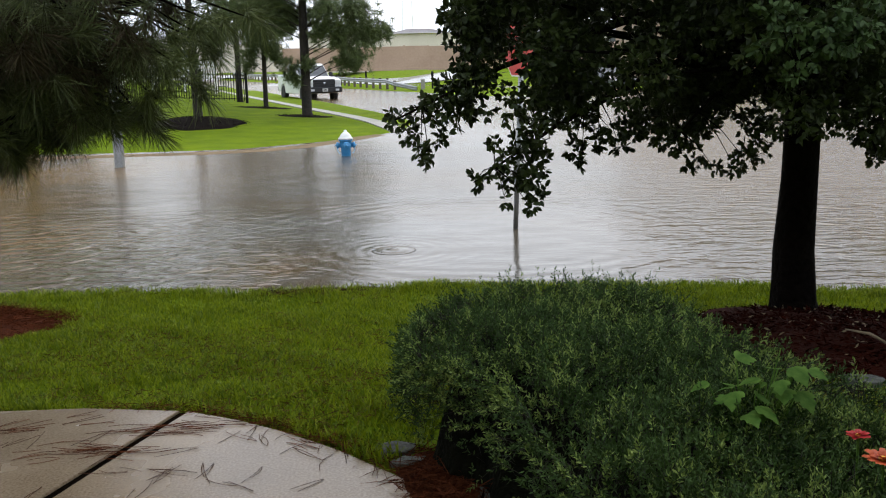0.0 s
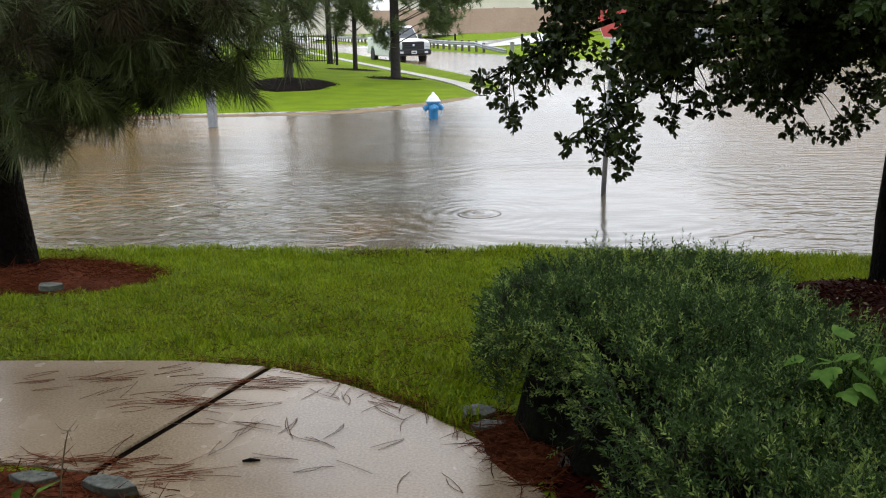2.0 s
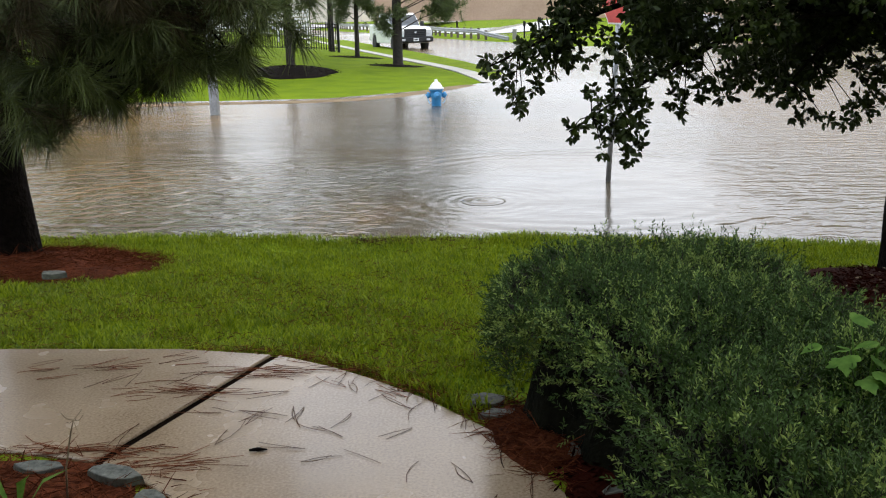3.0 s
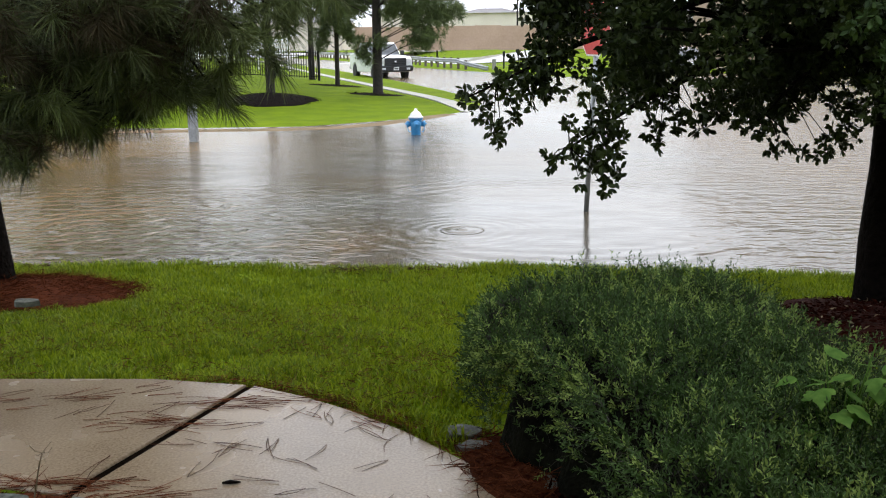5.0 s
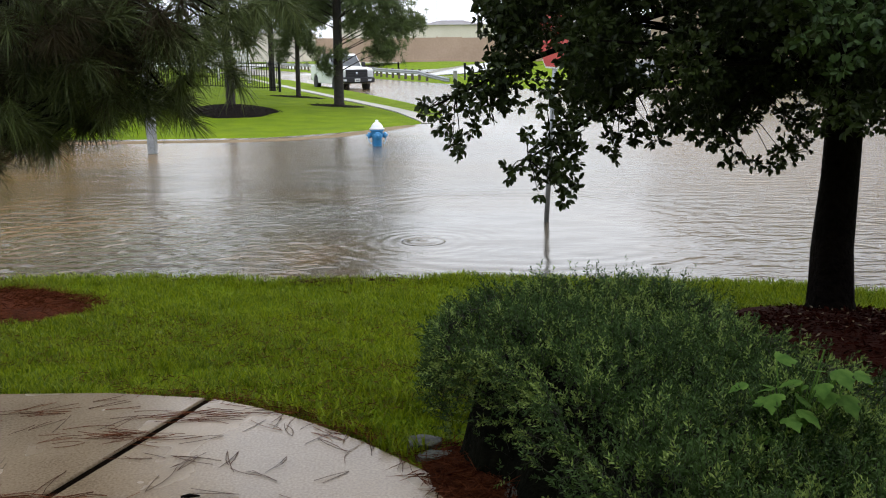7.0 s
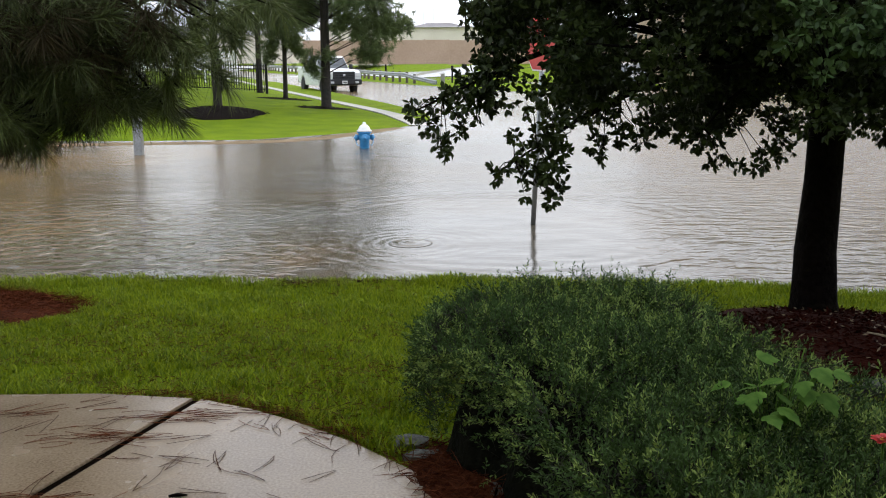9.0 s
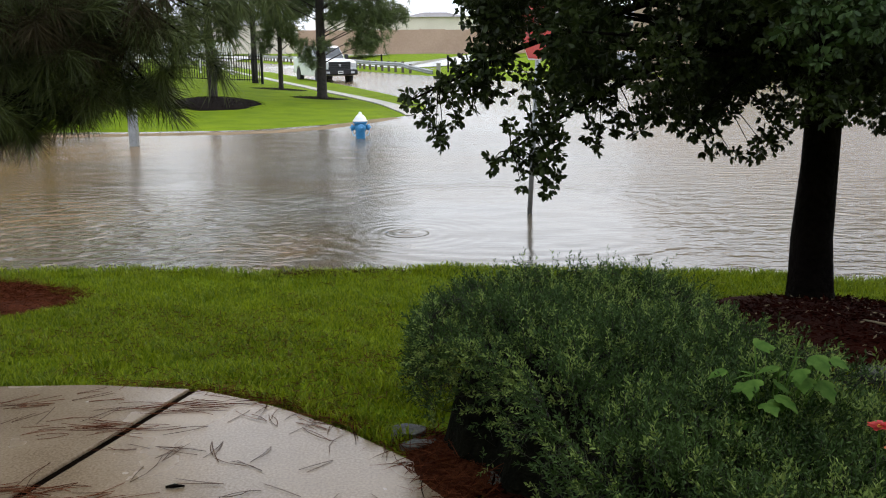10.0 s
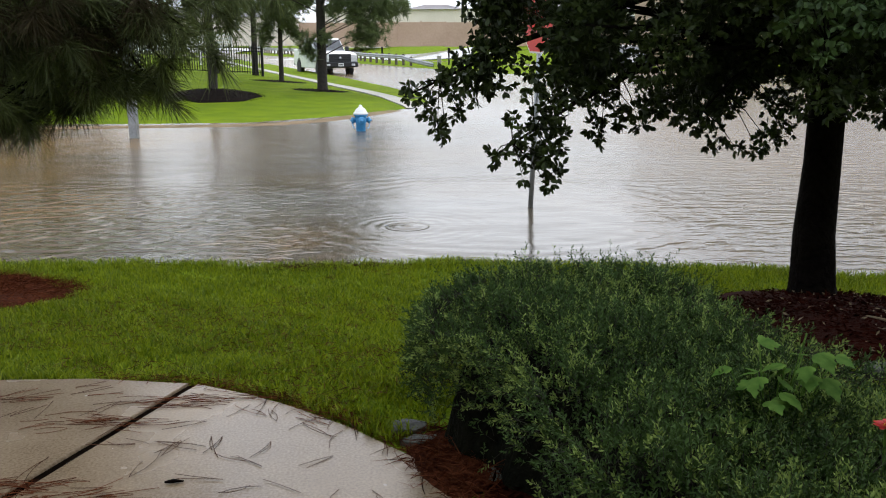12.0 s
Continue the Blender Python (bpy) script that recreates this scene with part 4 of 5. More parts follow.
PINE_SPRAYS_WEST = [
    (-2.55, 4.5, 1.99, 0.19), (-2.65, 4.99, 1.9, 0.22), (-2.67, 4.69, 1.7, 0.2),
    (-2.68, 5.18, 1.67, 0.16), (-2.77, 4.88, 1.51, 0.14), (-2.52, 4.57, 1.43, 0.1),
    (-3.18, 5.07, 1.78, 0.28), (-2.99, 4.76, 1.52, 0.18), (-2.52, 5.26, 1.89, 0.23),
    (-2.51, 4.95, 1.56, 0.09), (-2.82, 4.64, 2.02, 0.23), (-2.77, 5.14, 2.08, 0.25),
]


def clump_leaves(rng, clumps, density, size):
    """Leaf bases and directions for a list of clumps (x, y, z, r): rosettes on short twigs, drooping outward."""
    base, way = [], []
    for x, y, z, r in clumps:
        tw = max(5, int(density * r * r))
        c = np.array([x, y, z])
        d = unit(rng.normal(size=(tw, 3)))
        ends = c + d * r * rng.uniform(0.25, 1.0, (tw, 1)) ** 0.7 * np.array([1, 1, 0.95])
        k = 5
        b = np.repeat(ends, k, 0)
        dd = np.repeat(d, k, 0)
        w = dd * 0.7 + rng.normal(size=(tw * k, 3)) * 0.75
        w[:, 2] -= 0.35
        base.append(b)
        way.append(w)
    return np.concatenate(base), np.concatenate(way)


def oak(x, y):
    rng = np.random.default_rng(31)
    z0 = float(ground_z(x, y))
    off = np.array([x, y, z0])
    tree = thing("oak_tree", "oak with a dark wet trunk and low drooping leafy limbs", "tree", tuple(off))
    g = Geo()
    bend = [(0.02, 0, -0.1), (0.0, 0, 0.12), (-0.02, 0, 0.5), (-0.01, 0, 1.0), (0.0, 0.02, 1.7), (0.05, 0.05, 2.6), (0.05, 0.1, 3.6), (0.0, 0.1, 4.8)]
    g.tube(bend, [0.22, 0.162, 0.138, 0.122, 0.118, 0.10, 0.07, 0.03], 18)
    v = []
    for px, py, pz in g.v:
        a = math.atan2(py, px)
        k = 1 + 0.05 * math.sin(5 * a + pz * 2) + 0.03 * math.sin(11 * a - pz * 3)
        v.append((px * k, py * k, pz))
    g.v = v
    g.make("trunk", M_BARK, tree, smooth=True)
    fork = Vector((x, y, 2.0))

    def limb(clumps, start, r0):
        s = Vector(start) - Vector(off)
        gg = Geo()
        ends = [Vector(c[:3]) - Vector(off) for c in clumps]
        far = max(ends, key=lambda p: (p - s).length)
        mid = s.lerp(far, 0.5) + Vector((0, 0, 0.18))
        main = [s, s.lerp(mid, 0.5) + Vector((0, 0, 0.1)), mid, mid.lerp(far, 0.55) + Vector((0, 0, 0.04)), far]
        gg.tube(main, [r0, r0 * 0.75, r0 * 0.5, r0 * 0.3, 0.004], 8)
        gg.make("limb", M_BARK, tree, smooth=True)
        tw = Geo()
        for e in ends:
            q = min((main[i].lerp(main[i + 1], t / 4) for i in range(1, 4) for t in range(4)), key=lambda p: (p - e).length)
            tw.tube([q, q.lerp(e, 0.5) + Vector((0, 0, 0.03)), e], [0.005, 0.003, 0.0015], 5)
        tagged(tw.make("twig_spray", M_BARK, tree), kind="stuff")

    limb(LIMB_WEST, (x - 0.05, y - 0.05, 2.35), 0.05)
    limb(LIMB_DROOP, (x - 0.05, y - 0.1, 2.1), 0.045)
    limb(LIMB_MIDDLE, (x - 0.05, y - 0.1, 2.2), 0.04)
    limb(LIMB_FRONT, (x, y - 0.1, 1.95), 0.035)
    limb(LIMB_NEAR, (x, y - 0.1, 2.5), 0.03)
    limb(LIMB_EAST, (x + 0.05, y - 0.1, 2.05), 0.035)
    fringe = LIMB_WEST + LIMB_DROOP + LIMB_MIDDLE + LIMB_FRONT + LIMB_EAST
    b, w = clump_leaves(rng, fringe, 3000, 0.06)
    n = len(b)
    s = rng.uniform(0.03, 0.056, n)
    ob = leaves("low_foliage", b - off, w, s, s * 0.5, M_OAK, tree, rng=rng)
    tagged(ob, kind="stuff")
    # nearest limb: paler leaves, with the open sky's light painted into the green
    b, w = clump_leaves(rng, LIMB_NEAR, 1700, 0.06)
    n = len(b)
    s = rng.uniform(0.032, 0.058, n)
    tagged(leaves("young_foliage", b - off, w, s, s * 0.5, M_OAK_LIT, tree, rng=rng), "lighter green leaves, the open sky's light put into their colour", kind="stuff")
    # main crown: clumps over a broad dome whose underside hangs to head height
    crown = []
    while len(crown) < 560:
        a, t = rng.uniform(0, 2 * np.pi), math.sqrt(rng.uniform(0, 1))
        rx = 2.55
        cx, cy = x + rx * t * math.cos(a) - 0.1, y + 2.1 * t * math.sin(a)
        top = 2.2 + 3.4 * math.sqrt(max(0, 1 - t * t))
        low = (1.66 if cx > 1.2 else 1.80 if cx > 0.75 else 1.98) + 0.15 * math.sin(cx * 5.1) * math.sin(cx * 2.3 + cy) + 0.10 * math.sin(cy * 2.3 + 1)
        cz = low + (top - low) * rng.uniform(0, 1) ** 1.9
        if cx < 0.15 + 0.3 * (2.4 - cz) or cz > top:
            continue
        if cy < 4.7 and cz < 2.3 or cy > 7.4 and cz < 1.9:
            continue
        if 0.24 < cx * 5.3 / cy < 0.56 and cz < 2.16 or 0.90 < cx * 5.6 / cy < 1.08 and cz < 2.15 or 2.36 < cx * 5.5 / cy < 2.5 and cz < 1.98:
            continue
        crown.append((cx, cy, cz, rng.uniform(0.14, 0.28)))
    # unseen boughs overhead, added to shade the lawn
    for _ in range(110):
        cx, cy = rng.uniform(-0.6, 1.5), rng.uniform(4.3, 6.2)
        crown.append((cx, cy, 3.0 + rng.uniform(0, 1.6) + 0.25 * max(0.0, 1.2 - cx), rng.uniform(0.2, 0.32)))
    b, w = clump_leaves(rng, crown, 1700, 0.06)
    n = len(b)
    s = rng.uniform(0.035, 0.062, n)
    ob = small_leaves("crown", b - off, w, s, s * 0.55, M_OAK, tree, rng)
    tagged(ob, kind="stuff")
    for c in crown[::6]:
        e = Vector(c[:3]) - Vector(off)
        q = Vector((0.02, 0.04, max(1.6, e.z - 0.7)))
        Geo().tube([q, q.lerp(e, 0.55) + Vector((0, 0, 0.1)), e], [0.03, 0.016, 0.004], 6).make("branch", M_BARK, tree, smooth=True)


oak(2.51, 6.38)

# ---------------------------------------------------------------- pines
def pine_tufts(rng, at, aim, per, length):
    """Needle bases and directions for tufts at (n, 3) with their shoot along aim (n, 3)."""
    n = len(at)
    idx = np.repeat(np.arange(n), per)
    aim = unit(aim)
    t = rng.uniform(0, 1, len(idx))
    base = at[idx] - aim[idx] * (t * length * 0.55)[:, None]
    way = aim[idx] * rng.uniform(0.35, 1.1, (len(idx), 1)) + unit(rng.normal(size=(len(idx), 3))) * 0.72
    return base, way, rng.uniform(0.7, 1.1, len(idx)) * length


def near_pine(x, y):
    rng = np.random.default_rng(41)
    z0 = float(ground_z(x, y)) + 0.05
    off = np.array([x, y, z0])
    tree = thing("pine_tree", "pine with dark trunk and long drooping green needles", "tree", tuple(off))
    g = Geo()
    g.tube([(0.03, 0, -0.15), (0.02, 0, 0.1), (0, 0, 0.6), (-0.03, 0, 1.5), (0, 0, 3.0), (0.0, 0, 5.5)], [0.25, 0.21, 0.185, 0.17, 0.14, 0.04], 16)
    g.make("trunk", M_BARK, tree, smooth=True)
    at, aim = [], []
    trunk = np.array([x, y, 0.0])
    br = Geo()
    for sx, sy, sz, r in PINE_SPRAYS + PINE_SPRAYS_WEST:
        c = np.array([sx, sy, sz])
        out = c - np.array([x, y, sz + 0.5])
        out /= np.linalg.norm(out)
        k = int(8 + 210 * r * r)
        p = c + rng.normal(size=(k, 3)) * r * 0.55
        at.append(p)
        aim.append(out * 0.5 + rng.normal(size=(k, 3)) * 0.45 + np.array([0, -0.15, -0.05]))
        s = Vector((0, 0, max(1.0, sz + 0.6 - z0)))
        e = Vector(c - off)
        Geo().tube([s, s.lerp(e, 0.5) + Vector((0, 0, 0.12)), e], [0.035, 0.02, 0.006], 7).make("branch", M_BARK, tree, smooth=True)
        for q in p[::2]:
            br.tube([e + (s - e) * 0.12, Vector(q - off)], [0.006, 0.003], 5)
    shoot_at, shoot_aim = [], []
    for q in PINE_SHOOTS:
        c = np.array(q)
        for k in range(3):
            shoot_at.append(c + rng.normal(size=3) * 0.025)
            shoot_aim.append(np.array([0.55, -0.35, -0.35]) + rng.normal(size=3) * 0.3)
        e, s = Vector(c - off), Vector((-2.0 - x, 5.2 - y, q[2] + 0.25 - z0))
        br.tube([s, s.lerp(e, 0.5) + Vector((0, 0, 0.06)), e], [0.012, 0.008, 0.004], 6)
    # the rest of the crown
    n = 520
    a = rng.uniform(0, 2 * np.pi, n)
    t = np.sqrt(rng.uniform(0.02, 1, n))
    h = rng.uniform(1.45, 5.6, n)
    wide = 2.35 * np.clip((6.4 - h) / 4.4, 0.1, 1)
    p = np.stack([x + t * wide * np.cos(a), y + t * wide * np.sin(a) * 0.9, h + 0.25 - 0.2 * t], 1)
    keep = p[:, 0] < -1.75 - 0.25 * np.abs(p[:, 1] - 5.5) - 0.9 * np.clip(1.95 - p[:, 2], 0, 1)
    keep &= (p[:, 2] > 1.7) | (p[:, 0] < -2.9)
    p = p[keep]
    at.append(p)
    d = p - np.array([x, y, 0])
    d[:, 2] = 0.2
    aim.append(unit(d) * 0.7 + rng.normal(size=(len(p), 3)) * 0.4)
    for q in p[::3]:
        e = Vector(q - off)
        s = Vector((0, 0, max(0.9, e.z - 0.1)))
        Geo().tube([s, s.lerp(e, 0.5) + Vector((0, 0, 0.08)), e], [0.022, 0.014, 0.004], 6).make("branch", M_BARK, tree, smooth=True)
    # upper boughs added out of view, reaching over the lawn to darken it
    n = 800
    p = np.column_stack([rng.uniform(-4.8, -0.4, n), rng.uniform(2.9, 7.6, n), rng.uniform(2.75, 4.6, n)])
    p = p[(p[:, 0] + 2.9) ** 2 / 6.0 + (p[:, 1] - 5.4) ** 2 / 4.2 < 1]
    at.append(p)
    aim.append(np.column_stack([p[:, 0] - x, p[:, 1] - y, np.full(len(p), 0.3)]) * 0.4 + rng.normal(size=(len(p), 3)) * 0.4)
    for q in p[::6]:
        e = Vector(q - off)
        s = Vector((0, 0, e.z - 0.3))
        Geo().tube([s, s.lerp(e, 0.5) + Vector((0, 0, 0.1)), e], [0.03, 0.018, 0.005], 6).make("branch", M_BARK, tree, smooth=True)
    # low tuft beside the trunk
    at.append(np.array([[-3.62, 5.7, 1.12], [-3.75, 5.75, 1.22], [-3.5, 5.8, 1.28], [-3.85, 5.7, 1.3]]))
    aim.append(np.array([[0.5, -0.5, -0.3], [0.3, -0.5, 0.2], [0.8, -0.2, 0.1], [-0.1, -0.8, 0.1]]))
    br.tube([(0, 0, 1.2), (0.25, -0.4, 1.05), (-3.62 - x, 5.7 - y, 1.12 - z0)], [0.02, 0.012, 0.005], 6)
    tagged(br.make("twig_spray", M_BARK, tree, smooth=True), kind="stuff")
    b, w, l = pine_tufts(rng, np.array(shoot_at), np.array(shoot_aim), 60, 0.20)
    tagged(needles("fresh_needles", b - off, w, l, 0.0034, M_NEEDLE_FRESH, tree, rng, 0.22), "lighter green needles of the outer shoots", kind="stuff")
    at, aim = np.concatenate(at), np.concatenate(aim)
    old = rng.uniform(size=len(at)) < 0.3
    for pick, mat, name in ((~old, M_NEEDLE, "needles"), (old, M_NEEDLE_DULL, "old_needles")):
        b, w, l = pine_tufts(rng, at[pick], aim[pick], 85, 0.20)
        ob = needles(name, b - off, w, l, 0.0034, mat, tree, rng, 0.22)
        tagged(ob, kind="stuff")


near_pine(-4.10, 6.6)


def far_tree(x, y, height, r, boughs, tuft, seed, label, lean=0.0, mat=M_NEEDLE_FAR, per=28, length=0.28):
    """A young pine: trunk, boughs out to clumps (dx, dy, z, radius), and needle tufts."""
    rng = np.random.default_rng(seed)
    z0 = float(ground_z(x, y))
    tree = thing("lawn_pine", label, "tree", (x, y, z0), 0, "trees on the far lawn")
    Geo().tube([(0, 0, -0.1), (0.0, 0, 0.15), (lean * 0.3, 0, height * 0.3), (lean * 0.7, 0, height * 0.65), (lean, 0, height)],
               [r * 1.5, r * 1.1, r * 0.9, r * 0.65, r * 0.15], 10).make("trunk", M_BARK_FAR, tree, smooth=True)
    at, aim = [], []
    for dx, dy, z, rad in boughs:
        e = Vector((dx, dy, z))
        s = Vector((lean * z / height, 0, max(0.8, z - 0.35 * math.hypot(dx, dy) - 0.1)))
        Geo().tube([s, s.lerp(e, 0.5) + Vector((0, 0, 0.1)), e], [0.026, 0.014, 0.006], 6).make("bough", M_BARK_FAR, tree, smooth=True)
        k = min(int(tuft * rad * rad) + 6, 90)
        p = np.array(e) + rng.normal(size=(k, 3)) * rad * 0.5
        at.append(p)
        d = np.array([dx, dy, 0.25])
        aim.append(d / max(0.3, np.linalg.norm(d)) * 0.5 + rng.normal(size=(k, 3)) * 0.5)
    b, w, l = pine_tufts(rng, np.concatenate(at), np.concatenate(aim), per, length)
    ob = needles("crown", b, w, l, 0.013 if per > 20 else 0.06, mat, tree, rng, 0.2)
    tagged(ob, kind="stuff")


def crown_ring(seed, count, low, high, wide, rad=1.0):
    rng = random.Random(seed)
    out = []
    for _ in range(count):
        z = rng.uniform(low, high)
        a = rng.uniform(0, 6.283)
        t = wide * (1 - 0.7 * (z - low) / (high - low)) * rng.uniform(0.35, 1.0)
        out.append((t * math.cos(a), t * math.sin(a), z, rng.uniform(0.35, 0.6) * rad))
    return out


far_tree(-5.08, 33.9, 10.8, 0.17, [(1.2, -0.4, 3.3, 0.5), (1.7, 0, 2.6, 0.6), (1.9, -0.3, 2.0, 0.46), (1.45, 0.3, 2.1, 0.42), (2.4, 0, 3.1, 0.5), (2.0, 0.3, 3.1, 0.6), (1.3, -0.2, 2.9, 0.5), (2.9, 0.2, 3.0, 0.35),
         (0.6, -0.6, 3.0, 0.4), (-0.5, -0.3, 1.75, 0.32), (-0.35, -0.4, 1.35, 0.25), (0.2, -0.5, 1.9, 0.25), (-0.9, 0, 3.4, 0.5), (-0.4, 0.5, 3.6, 0.5), (1.9, 0.2, 3.9, 0.5), (0.9, 0, 4.0, 0.5)]
         + crown_ring(1, 16, 3.6, 5.0, 2.4) + crown_ring(11, 17, 5.0, 10.5, 2.4, 1.6), 260, 51, "tall young pine with dark trunk on the far lawn", 0.05)
far_tree(-7.8, 40.2, 10, 0.095, [(-0.55, 0, 2.3, 0.4), (0.5, 0, 2.4, 0.4), (0.75, 0, 2.0, 0.32), (-0.7, 0, 1.9, 0.32), (0.3, -0.3, 2.7, 0.4), (-0.3, -0.3, 2.8, 0.45), (0, -0.5, 2.9, 0.5), (0.5, 0.3, 3.4, 0.5), (-0.6, 0.2, 3.4, 0.5)]
         + crown_ring(2, 12, 3.2, 5.0, 1.5) + crown_ring(12, 13, 5.0, 9.6, 1.8, 1.6), 260, 52, "slim forked young pine on the far lawn", 0.1)
far_tree(-7.78, 29.0, 7.2, 0.13, [(0.5, 0, 2.1, 0.35), (-0.55, 0, 2.0, 0.35), (0.6, 0, 2.6, 0.4), (-0.6, 0, 2.5, 0.4), (0.9, -0.3, 3.0, 0.4), (0, 0.5, 2.9, 0.4), (0.2, -0.4, 1.7, 0.25)]
         + crown_ring(3, 12, 3.4, 6.3, 1.5), 75, 53, "young pine in a dark mulch ring on the far lawn", -0.1)
far_tree(-10.4, 46.9, 11.5, 0.14, crown_ring(4, 14, 3.2, 5.0, 2.0) + crown_ring(14, 15, 5.0, 11, 2.0, 1.6), 260, 54, "straight dark-trunked pine beside the iron fence")
for tx, ty, th, seed in ((-13.2, 29.0, 14, 5), (-17.5, 33.0, 16, 6), (-22.0, 42.0, 16, 7)):
    far_tree(tx, ty, th, 0.24, crown_ring(seed, 100, 2.3, th - 0.3, 3.4, 2.2), 30, 50 + seed, "tall bushy pine on the far lawn", 0.0, M_NEEDLE_FAR, 18, 0.45)




# ---------------------------------------------------------------- hydrant
def hydrant(x, y):
    h = thing("fire_hydrant", "blue fire hydrant with a white bonnet standing in the water", "hydrant", (x, y, -0.3), 12)
    Geo().lathe([(0.17, 0.0), (0.17, 0.04), (0.11, 0.05), (0.105, 0.1), (0.105, 0.46), (0.125, 0.5), (0.13, 0.56), (0.13, 0.62), (0.155, 0.63), (0.155, 0.66), (0.12, 0.665)], 24).make(
        "barrel", M_BLUE, h, "blue painted barrel", smooth=False, bevel=0.0).data.shade_smooth()
    Geo().lathe([(0.165, 0.666), (0.165, 0.69), (0.135, 0.70), (0.12, 0.745), (0.085, 0.79), (0.05, 0.815), (0.035, 0.82), (0.034, 0.86), (0.012, 0.868)], 24).make(
        "bonnet", M_WHITE, h, "white domed bonnet", smooth=True)
    for sx in (-1, 1):
        cap = Geo().lathe([(0.05, sx * 0.10), (0.05, sx * 0.15), (0.068, sx * 0.152), (0.068, sx * 0.2), (0.05, sx * 0.205), (0.022, sx * 0.206), (0.02, sx * 0.235)], 14, (0, 0, 0.535), "x")
        cap.make("nozzle_cap", M_BLUE, h, smooth=True)
        pts = [(sx * 0.19, -0.03, 0.50), (sx * 0.185, -0.05, 0.43), (sx * 0.15, -0.07, 0.36), (sx * 0.115, -0.06, 0.38)]
        Geo().tube(pts, 0.008, 6).make("chain", M_BLUE, h)
    Geo().lathe([(0.065, -0.11), (0.065, -0.16), (0.085, -0.162), (0.085, -0.2), (0.06, -0.21), (0.022, -0.212), (0.02, -0.24)], 16, (0, 0, 0.535), "y").make("pumper_cap", M_BLUE, h, smooth=True)
    for k in range(8):
        a = k * math.pi / 4 + 0.3
        Geo().lathe([(0.011, 0.645), (0.011, 0.675)], 6, (0.148 * math.cos(a), 0.148 * math.sin(a), 0)).make("bolt", M_BLUE, h)


hydrant(-2.19, 20.07)

# ---------------------------------------------------------------- street sign
sign = thing("street_sign", "red octagonal sign on a leaning grey steel pole in the water", "sign", (0.81, 10.74, -0.4))
sign.matrix_basis = pose(0.81, 10.74, -0.4, 0, 2.2, 0)
Geo().tube([(0, 0, 0), (0, 0, 2.85)], 0.03, 12).make("pole", M_GALV, sign, smooth=True)
turn = radians(-67)
for name, size, gap, mat in (("border", 0.405, 0.040, M_WHITE), ("face", 0.385, 0.046, M_RED)):
    g = Geo()
    ring = [(size * math.cos(radians(22.5 + 45 * k)), size * math.sin(radians(22.5 + 45 * k))) for k in range(8)]
    v = []
    for d in (gap - 0.004, gap):
        for a, b in ring:
            v.append((a * math.cos(turn) + d * math.sin(turn), a * math.sin(turn) - d * math.cos(turn), 2.56 + b))
    g.add(v, [tuple(range(8)), tuple(range(8, 16))[::-1]] + [(k, (k + 1) % 8, (k + 1) % 8 + 8, k + 8) for k in range(8)])
    g.make(name, mat, sign)

lamp = thing("lamp_post", "pale grey square post standing at the flooded kerb", "post", (-6.68, 18.65, -0.3))
Geo().box(-0.085, 0.085, -0.085, 0.085, 0, 4.2).make("shaft", M_GALV, lamp, bevel=0.02)
Geo().lathe([(0.17, 0.0), (0.17, 0.12), (0.11, 0.16)], 16).make("foot", M_GALV, lamp)

# rising water at the drain
spout = thing("bubbling_water", "small hump of clear water welling up from a drain", "water", (-0.57, 9.56, 0.0))
g = Geo()
rng = random.Random(3)
prof = []
for i in range(9):
    t = i / 8
    prof.append((max(0.002, 0.24 * t), 0.001 + 0.022 * (1 - t) ** 2 + 0.004 * math.sin(t * 14) * (1 - t)))
g.lathe(prof[::-1], 28)
g.make("upwelling", M_WATER, spout, smooth=True)

# ---------------------------------------------------------------- vehicles
def wheel(parent, x, y, r):
    s = 1 if x > 0 else -1
    w = thing("wheel", "", "")
    w.parent = parent
    w.location = (x, y, r)
    Geo().lathe([(r * 0.62, -0.12), (r * 0.92, -0.125), (r, -0.09), (r, 0.09), (r * 0.92, 0.125), (r * 0.62, 0.12)], 24, axis="x").make("tyre", M_RUBBER, w, smooth=True)
    Geo().lathe([(r * 0.63, s * 0.02), (r * 0.62, s * 0.105), (r * 0.5, s * 0.08), (r * 0.2, s * 0.10), (r * 0.05, s * 0.11)], 20, axis="x").make("rim", M_CHROME, w)


def side_profile(profile, half, mat, name, parent, inset=0.0, bevel=0.03, top_in=0.0, z_mid=1.2):
    """A closed side outline (y, z) extruded across, its upper points drawn in by top_in."""
    k = len(profile)
    v = []
    for s in (-1, 1):
        for y, z in profile:
            w = half - (top_in * max(0, (z - z_mid)) if top_in else 0)
            v.append((s * w, y, z))
    f = [tuple(range(k)), tuple(range(k, 2 * k))[::-1]] + [(i, i + k, (i + 1) % k + k, (i + 1) % k) for i in range(k)]
    return Geo().add(v, f).make(name, mat, parent, bevel=bevel)


def pickup(x, y, z, turn):
    """A full-size crew-cab pickup, its nose towards -y before turning."""
    t = thing("pickup_truck", "white crew-cab pickup truck parked in shallow water", "truck", (x, y, z), turn)
    arch = lambda c, r: [(c + r * math.cos(a), 0.4 + r * math.sin(a)) for a in np.linspace(math.pi, 0, 9)]
    low = [(-2.82, 0.55)] + [(-2.35, 0.42)] + arch(-1.85, 0.47) + [(-1.3, 0.40), (1.2, 0.40)] + arch(1.85, 0.47) + [(2.4, 0.45), (2.85, 0.55)]
